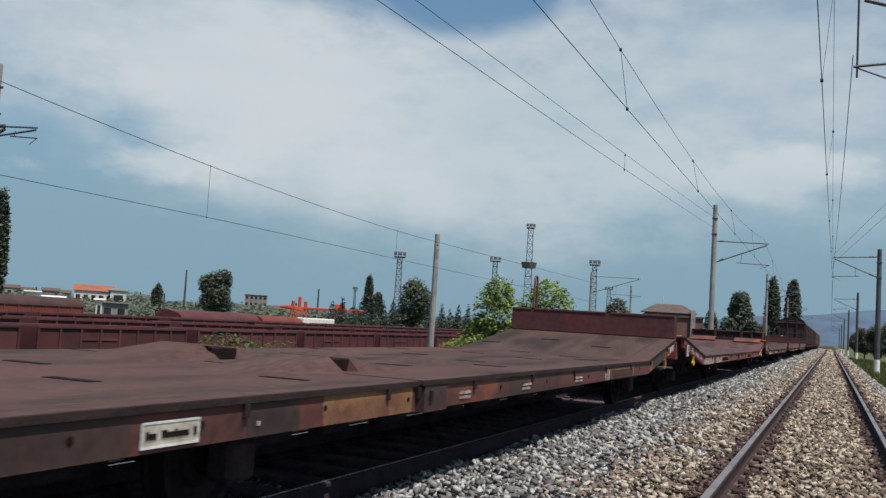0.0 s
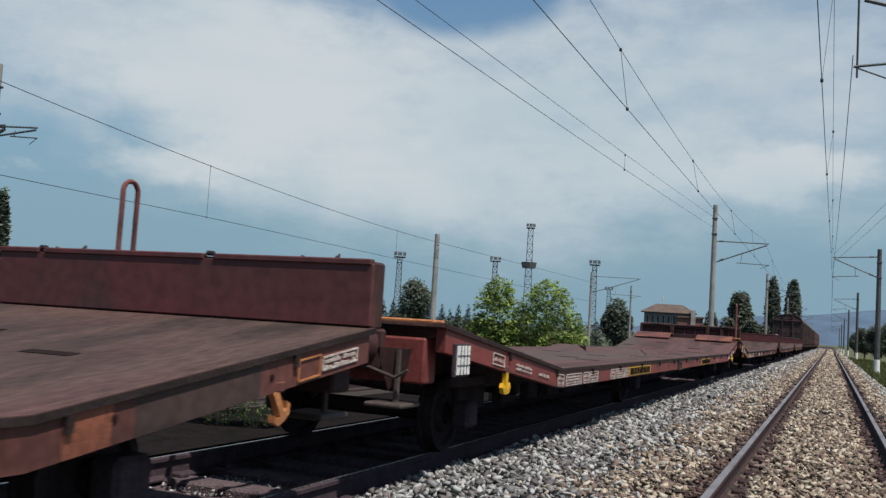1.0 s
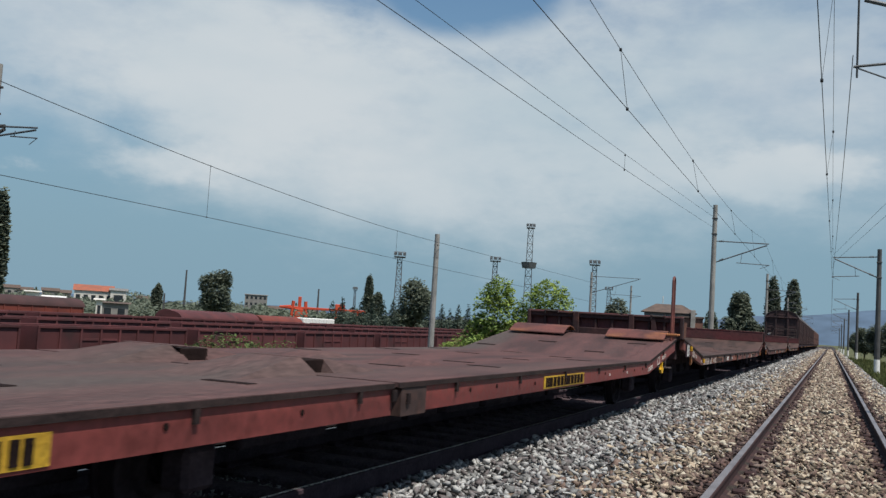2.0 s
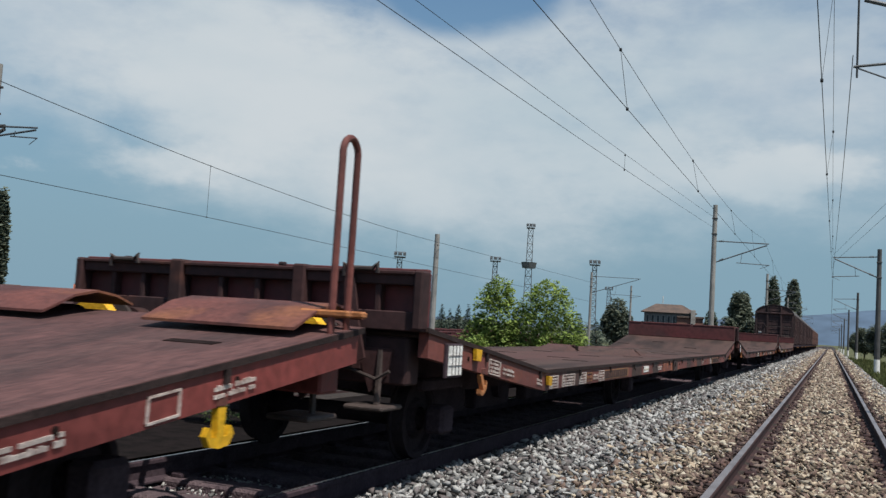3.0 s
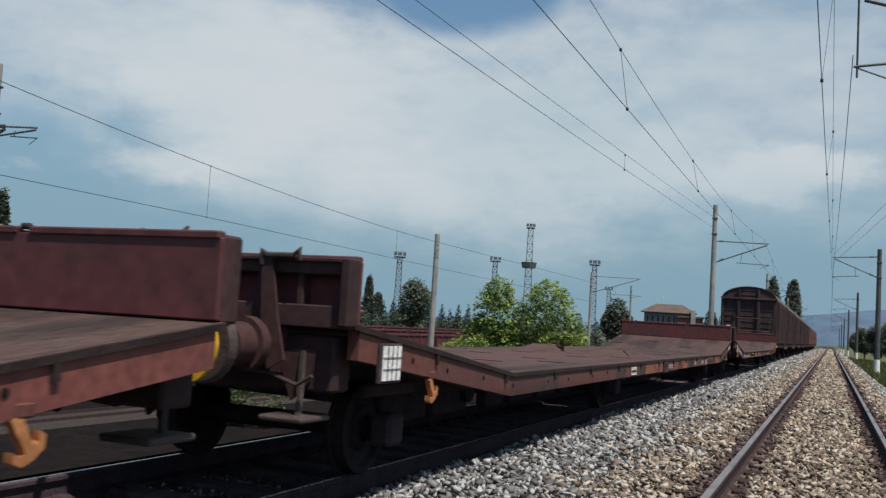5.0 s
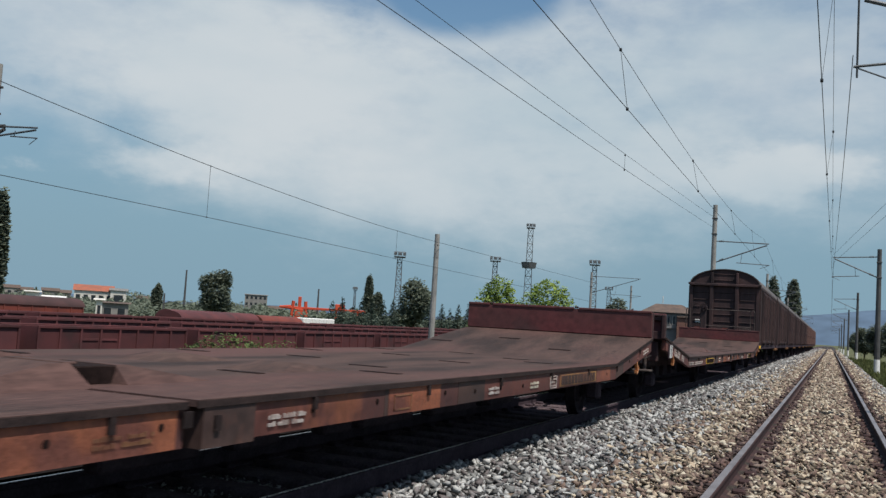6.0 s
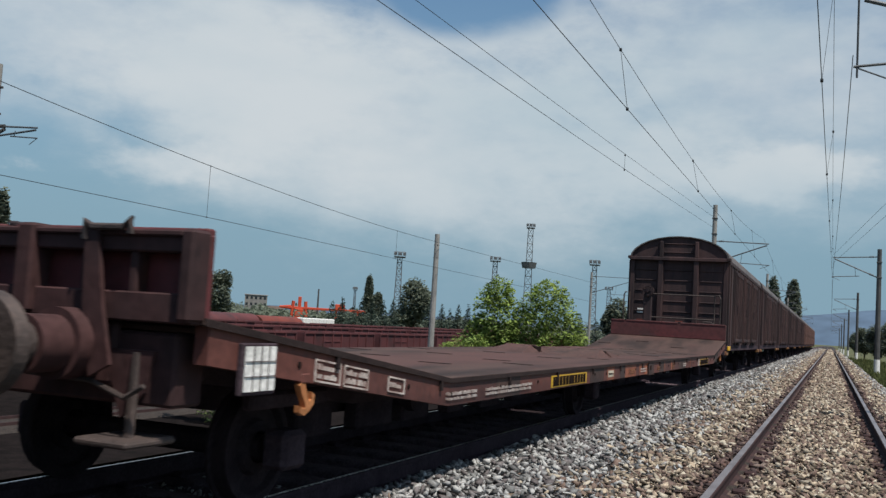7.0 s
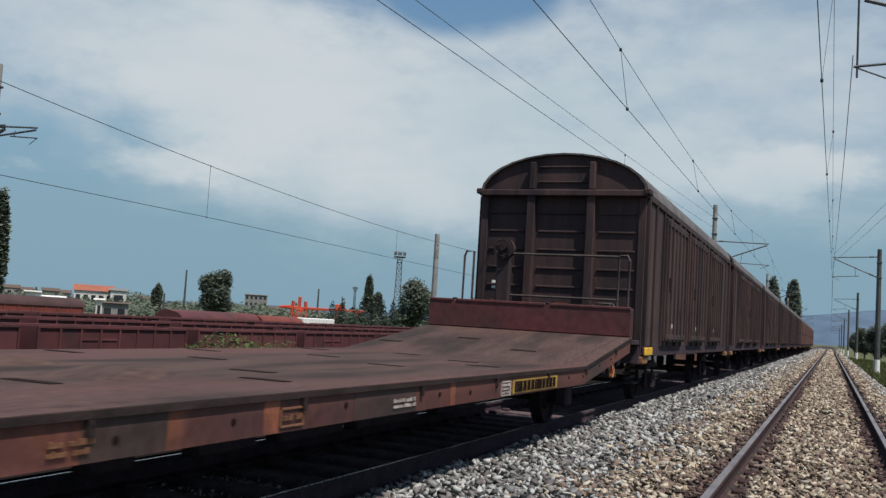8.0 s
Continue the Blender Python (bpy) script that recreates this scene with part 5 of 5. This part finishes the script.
def far_tree(deg, dist, top_el, width_deg, kind="round"):
    """A distant tree by its bearing, the elevation of its top and its apparent width, all in degrees."""
    x, y = bearing(deg, dist)
    base = ground_height(x, y)
    top = EYE.z + dist * math.tan(radians(top_el))
    h, w = top - base, dist * radians(width_deg)
    if kind == "poplar":
        lobes = [(0, 0, h * f, w * 0.42 * r, w * 0.42 * r, h * 0.2) for f, r in ((0.25, 0.95), (0.42, 1.15), (0.58, 1.2), (0.74, 1.1), (0.86, 0.85))]
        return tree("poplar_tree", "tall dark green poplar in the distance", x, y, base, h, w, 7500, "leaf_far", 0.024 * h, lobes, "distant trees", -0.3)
    if kind == "spruce":
        lobes = [(0, 0, h * f, w * 0.5 * (1.05 - f), w * 0.5 * (1.05 - f), h * 0.1) for f in (0.14, 0.28, 0.42, 0.56, 0.70, 0.82, 0.93)]
        return tree("spruce_tree", "dark pointed spruce beyond the yard", x, y, base, h, w, 2800, "leaf_dark", 0.022 * h, lobes, "distant trees", -0.25)
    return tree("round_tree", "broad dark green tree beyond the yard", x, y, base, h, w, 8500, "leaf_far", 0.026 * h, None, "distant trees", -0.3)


far_tree(-36.3, 220, 2.25, 2.1)
far_tree(-39.6, 260, 1.15, 0.7)
far_tree(-27.15, 300, 2.35, 0.6, "poplar")
far_tree(-26.6, 290, 1.5, 0.8)
far_tree(-24.35, 200, 2.6, 2.4)
far_tree(-12.0, 160, 2.15, 1.8)
far_tree(-4.95, 170, 2.75, 1.5)
far_tree(-6.55, 190, 1.7, 1.0)
far_tree(-3.15, 230, 3.45, 0.85, "poplar")
far_tree(-2.05, 230, 3.4, 0.95, "poplar")
far_tree(-48.35, 120, 5.3, 1.15, "poplar")
for deg, el in ((-29.3, 1.0), (-28.7, 1.25), (-28.0, 0.9), (-27.5, 1.3), (-26.9, 1.0), (-26.2, 1.2), (-25.6, 1.35), (-23.4, 1.3), (-22.6, 1.15), (-22.1, 0.9), (-21.6, 1.2), (-21.0, 1.25), (-14.2, 1.1), (-13.2, 0.9)):
    far_tree(deg, 165 + 9 * math.sin(deg * 7), el - 0.2, 1.7, "spruce")
for deg, el, w in ((-5.6, 1.35, 1.2), (-4.4, 1.2, 1.3), (-3.7, 1.0, 0.9), (-7.2, 0.9, 0.9)):
    far_tree(deg, 140, el, w)
for deg, dist, el, w in ((1.75, 150, 1.1, 1.1), (2.5, 120, 1.25, 1.5), (3.4, 110, 1.5, 1.8), (4.6, 100, 1.6, 2.2), (1.25, 230, 0.8, 0.7)):
    far_tree(deg, dist, el, w)


def make_woods():
    """Low green belt of distant gardens and scrub."""
    rng = np.random.default_rng(3)
    places = []
    for _ in range(34000):
        deg = rng.uniform(-50, -20) if rng.random() < 0.8 else rng.uniform(-20, -1.2)
        dist = rng.uniform(230, 420)
        x, y = bearing(deg, dist)
        tall = 4.0 + 4.2 * max(0.0, noise.noise(Vector((deg * 0.7, dist * 0.01, 1.0)))) + 2.0 * noise.noise(Vector((deg * 3.0, 0, 5.0)))
        m = np.eye(4)
        m[:3, :3] = rotation(rng) * rng.uniform(0.35, 0.95)
        m[:3, 3] = (x, y, ground_height(x, y) + rng.uniform(0, 1) * max(tall, 1.0))
        places.append((m, rng.integers(0, 8)))
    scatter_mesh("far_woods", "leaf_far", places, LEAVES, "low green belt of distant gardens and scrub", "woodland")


make_woods()


def make_grass():
    rng = np.random.default_rng(8)
    f = np.array([[0, 1, 2], [1, 3, 2]])
    blades = []
    for _ in range(8):
        w, lean = rng.uniform(0.03, 0.06), rng.uniform(-0.4, 0.4)
        blades.append((np.array([[-w, 0, 0], [w, 0, 0], [-w * 0.6 + lean * 0.5, 0.1, 0.6], [lean, 0.2 * lean, 1.0]]), f))
    places = []
    for _ in range(16000):
        y = 24 + 110 * rng.random() ** 1.6
        x = rng.uniform(2.1, 2.6 + y * 0.06)
        a = rng.uniform(0, 6.28)
        c, s_, h = math.cos(a), math.sin(a), rng.uniform(0.12, 0.42) * (1 + y * 0.004)
        m = np.eye(4)
        m[:3, :3] = np.array([[c * 1.6, -s_, 0], [s_ * 1.6, c, 0], [0, 0, 1]]) * h
        m[:3, 3] = (x, y, max(ground_height(x, y), ballast_z(x) if x < 2.4 else -9) - 0.02)
        places.append((m, rng.integers(0, 8)))
    scatter_mesh("grass", "grass", places, blades, "uneven green grass beside the free track", "grass")


make_grass()


# ---- the freight yard beyond the train ----
def gondola(label):
    g = thing("gondola_wagon", label, "freight wagon", "yard wagons")
    L, H0, H1, hw = 12.8, 1.2, 3.2, 1.4
    for s in (-1, 1):
        a, b = sorted((s * hw, s * (hw - 0.06)))
        part("side_wall", boxed(a, b, 0, L, H0, H1, 0.01), "yard_red", g)
        a, b = sorted((s * (hw - 0.02), s * (hw + 0.10)))
        part("top_rail", boxed(a, b, -0.02, L + 0.02, H1 - 0.12, H1 + 0.03, 0.015), "yard_red", g)
        part("sole_bar", boxed(a, b, 0, L, H0 - 0.15, H0 + 0.08, 0.015), "yard_dark", g)
        for k in range(9):
            y = 0.05 + (L - 0.1) * k / 8
            a2, b2 = sorted((s * hw, s * (hw + 0.09)))
            part("side_stake", boxed(a2, b2, y - 0.07, y + 0.07, H0, H1 - 0.1, 0.012), "yard_red", g)
        for k in (2, 3):
            y = 0.05 + (L - 0.1) * k / 8
            for z in (H0 + 0.6, H0 + 1.2):
                a2, b2 = sorted((s * hw, s * (hw + 0.05)))
                part("door_bar", boxed(a2, b2, y + 0.12, y + 1.4, z, z + 0.12, 0.01), "yard_red", g)
    for y in (0.0, L - 0.06):
        part("end_wall", boxed(-hw, hw, y, y + 0.06, H0, H1 - 0.02, 0.01), "yard_red", g)
    part("floor", boxed(-hw, hw, 0, L, H0 - 0.1, H0), "yard_dark", g)
    for y in (2.2, L - 2.2):
        wheelset_into(g, y)
    for y, way in ((0.0, -1), (L, 1)):
        for x in (-0.87, 0.87):
            buffer_into(g, x, y, way, "iron")
    return g


YARD_Z = -3.66
first_gondola = gondola("oxide red open gondola wagon standing in the yard")
first_gondola.matrix_basis = pose(-41.4, 38.2 + 0.6, YARD_Z)
for x, y0, n, dz in ((-41.4, 38.8, 8, 0), (-47.0, 30.0, 9, 0.25), (-53.0, 36.0, 9, 0.45), (-60.5, 58.0, 1, 0.3)):
    for k in range(-1, n):
        if x == -41.4 and k == 0:
            continue
        copy_thing(first_gondola, pose(x, y0 + 14.04 * k, YARD_Z + dz))
for x, y0 in ((-41.4, 0), (-47.0, 0), (-53.0, 0), (-60.5, 0), (-68.0, 0), (-75.0, 0), (-28.6, 0)):
    z = ground_height(x, 40)
    bed = thing("yard_track", "old siding track under the yard wagons", "railway track", "yard tracks", at=(x, 0, 0))
    bed["kind"] = "structure"
    part("stone_bed", extrude_xz(fresh(), [(-1.9, z - 0.05), (-1.4, z + 0.18), (1.4, z + 0.18), (1.9, z - 0.05)], 5, 240), "stone_bed", bed)
    for s in (-0.75, 0.75):
        part("rail", boxed(s - 0.035, s + 0.035, 5, 240, z + 0.16, z + 0.30), "railside", bed)


def yard_covered(label, x, y, z, body_paint, length=14.0, height=3.9, roof_paint="yard_roof"):
    w = thing("covered_yard_wagon", label, "freight wagon", "yard wagons", at=(x, y, z))
    part("body", boxed(-1.4, 1.4, 0, length, 1.1, height - 0.9, 0.02), body_paint, w)
    part("roof", extrude_xz(fresh(), arch(1.5, height - 0.92, height), -0.1, length + 0.1), roof_paint, w, "dull arched roof")
    for k in range(9):
        yy = 0.1 + (length - 0.2) * k / 8
        for s in (-1, 1):
            a, b = sorted((s * 1.4, s * 1.47))
            part("side_post", boxed(a, b, yy - 0.06, yy + 0.06, 1.1, height - 0.95), body_paint, w)
    for yy in (2.4, length - 2.4):
        wheelset_into(w, yy)
    return w


for k in range(2):
    yard_covered("orange-red covered wagon with a dark roof in the yard", -75.0, 48.2 + 15.2 * k, YARD_Z + 0.2, "yard_orange", height=4.6)
yard_covered("dark red covered wagon in the yard", -60.5, 75.0 + 0.4, YARD_Z + 0.2, "yard_red", 9.0, 4.0, "yard_red")
yard_covered("orange-red covered wagon in the yard", -68.0, 84.0, YARD_Z, "yard_orange", 16.0, 4.25, "yard_red")
yard_covered("orange-red covered wagon in the yard", -68.0, 101.0, YARD_Z, "yard_orange", 9.6, 4.1, "yard_orange")
tank = thing("white_container", "white container standing on a yard wagon", "container", at=(-68.0, 111.2, YARD_Z + 1.2))
bm = boxed(-1.3, 1.3, 0, 8.6, 0, 2.85, 0.08)
part("shell", bm, "white", tank)
for k in range(9):
    part("rib", boxed(1.3, 1.345, 0.2 + k, 0.3 + k, 0.1, 2.75), "white", tank)
bogie = thing("carrier_wagon", "low dark carrier wagon under the white container", "freight wagon", "yard wagons", at=(-68.0, 110.6, YARD_Z))
part("frame", boxed(-1.3, 1.3, 0, 9.8, 0.9, 1.19, 0.02), "yard_dark", bogie)
for yy in (1.8, 8.0):
    wheelset_into(bogie, yy)


# ---- buildings and towers beyond ----
def windows_into(host, wall_x0, wall_x1, y, z0, z1, n, face=-1):
    for k in range(n):
        a = wall_x0 + (wall_x1 - wall_x0) * (k + 0.2) / n
        b = wall_x0 + (wall_x1 - wall_x0) * (k + 0.8) / n
        ya, yb = sorted((y, y + face * 0.05))
        win = part("window", boxed(a, b, ya, yb, z0, z1), "concrete", host, "window with a pale frame")
        ya, yb = sorted((y + face * 0.052, y + face * 0.07))
        part("pane", boxed(a + 0.08, b - 0.08, ya, yb, z0 + 0.08, z1 - 0.08), "glass", win)


def house(name, label, deg, dist, width, depth, wall_h, roof_h, walls, roof, hip=False, n=4, base_el=None, storeys=1):
    x, y = bearing(deg, dist)
    z = ground_height(x, y)
    h = thing(name, label, "building", "distant buildings", at=(x, y, z), rz=-deg)
    body = part("wall", boxed(-width / 2, width / 2, 0, depth, -0.5, wall_h), walls, h)
    o = 0.5
    bm = fresh()
    r = width / 2 * (0.45 if hip else 1.0) + (0 if hip else o)
    c = [bm.verts.new(p) for p in ((-width / 2 - o, -o, wall_h), (width / 2 + o, -o, wall_h), (width / 2 + o, depth + o, wall_h), (-width / 2 - o, depth + o, wall_h))]
    t = [bm.verts.new(p) for p in ((-r, depth / 2, wall_h + roof_h), (r, depth / 2, wall_h + roof_h))]
    for f in ((c[0], c[1], t[1], t[0]), (c[2], c[3], t[0], t[1]), (c[1], c[2], t[1]), (c[3], c[0], t[0]), (c[3], c[2], c[1], c[0])):
        bm.faces.new(f)
    part("roof", bm, roof, h, "tiled roof")
    for s in range(storeys):
        z0 = wall_h * (s + 0.3) / storeys
        windows_into(body, -width / 2, width / 2, 0.0, z0, z0 + wall_h / storeys * 0.5, n)
    return h


house("red_roofed_house", "long white house with an orange-red roof", -43.1, 330, 12.0, 8, 6.6, 2.0, "wall", "tile", n=5)
house("white_gabled_house", "white gabled house beside the red roof", -41.75, 326, 5.0, 8, 7.2, 0.8, "wall", "wall_grey", n=1)
house("white_shed", "small white shed with a pale roof", -46.3, 205, 2.4, 4, 5.4, 0.25, "wall", "wall", n=1)
house("white_long_shed", "long low white shed", -45.3, 205, 4.6, 4, 4.4, 0.5, "wall", "white", n=3)
house("yard_hut", "small grey yard hut with a flat roof", -41.9, 190, 5.0, 4, 4.2, 0.3, "wall_grey", "tile_brown", n=2)
house("white_hut", "tiny white hut in the yard", -42.75, 185, 1.1, 1.5, 4.7, 0.3, "wall", "wall", n=1)
house("grey_block", "distant grey flat-roofed block", -33.9, 520, 12.0, 10, 10.5, 0.4, "wall_grey", "wall_grey", n=5, storeys=3)
for deg, w, hh in ((-40.3, 8, 4.6), (-39.8, 7, 4.0), (-47.5, 9, 6.0), (-46.7, 7, 5.2), (-45.4, 8, 5.6), (-44.7, 7, 5.0), (-32.9, 12, 3.5), (-30.6, 8, 3.2)):
    house("town_house", "distant town house with a tiled roof", deg, 520, w, 8, hh, 1.6, "house_haze" if w % 2 else "wall_grey", "tile_brown", n=3)

# the signal cabin: glazed upper storey under a hipped roof, with a brick annexe
sx, sy = bearing(-9.35, 130)
cabin = thing("signal_cabin", "grey signal cabin with glazed upper storey and tiled hipped roof", "building", at=(sx, sy, -0.95), rz=9.35)
part("lower_storey", boxed(-2.0, 1.9, 0, 4, -3.2, 3.0), "wall_grey", cabin)
upper = part("upper_storey", boxed(-2.4, 4.1, -0.4, 4.4, 3.0, 5.1), "wall_grey", cabin)
windows_into(upper, -2.3, 1.9, -0.4, 3.5, 4.7, 6)
bm = fresh()
c = [bm.verts.new(p) for p in ((-2.9, -0.9, 5.1), (4.6, -0.9, 5.1), (4.6, 4.9, 5.1), (-2.9, 4.9, 5.1))]
t = [bm.verts.new(p) for p in ((-0.9, 2, 6.3), (2.6, 2, 6.3))]
for f in ((c[0], c[1], t[1], t[0]), (c[2], c[3], t[0], t[1]), (c[1], c[2], t[1]), (c[3], c[0], t[0]), (c[3], c[2], c[1], c[0])):
    bm.faces.new(f)
roof = part("roof", bm, "tile_brown", cabin, "brown tiled hipped roof")
part("finial", rod(fresh(), (0, 2, 6.4), (0, 2, 7.4), 0.06, 6), "wall", roof)
annexe = part("annexe", boxed(1.95, 5.3, -0.8, 4, -3.2, 4.5), "brick", cabin, "brick annexe with a flat roof")
part("flat_roof", boxed(1.9, 5.45, -1.0, 4.2, 4.5, 4.75, 0.02), "tile_brown", annexe)
part("chimney", boxed(3.7, 4.3, -1.15, -0.62, -3.2, 5.6, 0.02), "concrete", annexe)


def lattice_tower(name, label, deg, dist, top_el, half_w, platform=None, head=True, material="steel"):
    x, y = bearing(deg, dist)
    z = ground_height(x, y)
    h = EYE.z + dist * math.tan(radians(top_el)) - z
    t = thing(name, label, "lighting tower", "lattice towers", at=(x, y, z), rz=-deg)
    bm = fresh()
    for sx_, sy_ in ((-1, -1), (1, -1), (1, 1), (-1, 1)):
        rod(bm, (sx_ * half_w, sy_ * half_w, 0), (sx_ * half_w * 0.55, sy_ * half_w * 0.55, h), 0.10, 5)
    n = 14
    for k in range(n):
        za, zb = h * k / n, h * (k + 1) / n
        wa, wb = half_w * (1 - 0.45 * k / n), half_w * (1 - 0.45 * (k + 1) / n)
        for (ax, ay), (bx_, by_) in (((-1, -1), (1, -1)), ((1, -1), (1, 1)), ((1, 1), (-1, 1)), ((-1, 1), (-1, -1))):
            rod(bm, (ax * wa, ay * wa, za), (bx_ * wb, by_ * wb, zb), 0.055, 4)
            rod(bm, (ax * wb, ay * wb, zb), (bx_ * wb, by_ * wb, zb), 0.055, 4)
    part("lattice", bm, material, t)
    if head:
        w = half_w * (0.95 if platform else 1.4)
        part("platform", boxed(-w, w, -w, w, h - 0.2, h, 0.02), material, t)
        bm = fresh()
        for k in range(4):
            xx = -w + 2 * w * k / 3
            rod(bm, (xx, -w, h), (xx, -w, h + 1.0), 0.05, 4)
        rod(bm, (-w, -w, h + 1.0), (w, -w, h + 1.0), 0.06, 4)
        part("railing", bm, material, t)
        for k in range(3):
            xx = -w * 0.8 + 1.6 * w * k / 2
            part("floodlight", boxed(xx - 0.35, xx + 0.35, -w - 0.4, -w - 0.05, h + 0.2, h + 0.9, 0.05), material, t)
    if platform:
        zp = EYE.z + dist * math.tan(radians(platform)) - z
        bm = fresh()
        bmesh.ops.create_cone(bm, cap_ends=True, segments=10, radius1=half_w * 1.6, radius2=half_w * 1.9, depth=1.6, matrix=Matrix.Translation((0, 0, zp)))
        part("ring_platform", bm, material, t)
    return t


lattice_tower("lighting_tower", "grey lattice lighting tower over the yard", -25.4, 210, 3.75, 0.9)
lattice_tower("lighting_tower", "grey lattice lighting tower over the yard", -19.52, 250, 3.85, 1.0)
lattice_tower("radio_tower", "tall grey lattice radio tower with a ring platform", -17.46, 260, 6.0, 1.2, 3.7)
lattice_tower("lighting_tower", "grey lattice lighting tower over the yard", -13.47, 230, 3.95, 0.9)
lattice_tower("lighting_tower", "grey lattice lighting tower over the yard", -12.55, 400, 2.5, 1.2)
lattice_tower("lighting_tower", "slender dark lattice pole far off", -28.0, 330, 1.55, 0.5)
for deg, dist, el in ((-38.05, 300, 2.05), (-39.2, 220, 0.6), (-30.2, 320, 1.45), (-44.4, 200, 0.2)):
    x, y = bearing(deg, dist)
    z = ground_height(x, y)
    chimney = thing("yard_pole", "thin dark pole beyond the yard", "pole", "poles", at=(x, y, z))
    part("shaft", rod(fresh(), (0, 0, 0), (0, 0, EYE.z + dist * math.tan(radians(el)) - z), 0.0013 * dist, 8, 0.0008 * dist), "mast_dark", chimney)

cx, cy = bearing(-31.3, 250)
crane = thing("gantry_crane", "red gantry crane over the yard", "crane", at=(cx, cy, ground_height(cx, cy)), rz=31.3)
for x in (-1.6, 1.6):
    bm = fresh()
    rod(bm, (x * 1.3, 0, 0), (x, 0, 7.2), 0.45, 6)
    part("leg", bm, "crane", crane)
part("cabin", boxed(-1.1, 1.1, -1.1, 1.1, 2.4, 5.2, 0.1), "crane", crane)
bm = fresh()
box(bm, -2.4, 17.5, -0.4, 0.4, 5.1, 5.75, 0.1)
rod(bm, (-5.2, 0, 5.5), (-2.2, 0, 5.5), 0.25, 6, 0.6)
part("girder", bm, "crane", crane)
part("mast_head", boxed(-0.4, 0.5, -0.35, 0.35, 1.8, 8.4, 0.08), "crane", crane)
for x in (9.8, 15.5):
    bm = fresh()
    rod(bm, (x, 0, 0), (x, 0, 5.1), 0.35, 6)
    part("leg", bm, "crane", crane)
part("trolley", boxed(9.4, 12.0, -0.9, 0.9, 5.4, 7.0, 0.15), "crane", crane)


def make_hills():
    bm = fresh()
    n = 120
    lower, upper = [], []
    for k in range(n + 1):
        deg = -55 + 75 * k / n
        x, y = bearing(deg, 3300)
        rise = 14 + 100 * math.exp(-((deg - 3.2) / 4.2) ** 2) + 60 * math.exp(-((deg + 4.0) / 5.0) ** 2) + 14 * noise.noise(Vector((deg * 0.35, 2.0, 0)))
        lower.append(bm.verts.new((x, y, -12)))
        upper.append(bm.verts.new((x * 1.12, y * 1.12, max(rise, 4) * 1.12)))
    for k in range(n):
        bm.faces.new((lower[k], lower[k + 1], upper[k + 1], upper[k]))
    tagged(part("backdrop_hills", bm, "hill", smooth=True), "hills on the horizon with blue haze in their colour", "hills", kind="structure")


make_hills()


# ---- what moves: the whole train, towards and past the camera, slowly gaining speed ----
def run(t):
    return 11.923 * t + 0.054 * t * t


def motions():
    for wagon, start in WAGONS:
        walk(wagon, [(0.5 * k, pose(TRAIN, start - run(0.5 * k), TRAIN_Z)) for k in range(17)])
        if start > 160:
            continue
        # wheels roll towards the camera
        for child in wagon.children:
            if child.name.startswith("wheelset"):
                at = child.location.copy()
                walk(child, [(k / FPS, pose(*at, math.degrees(run(k / FPS) / 0.35))) for k in range(241)])


motions()
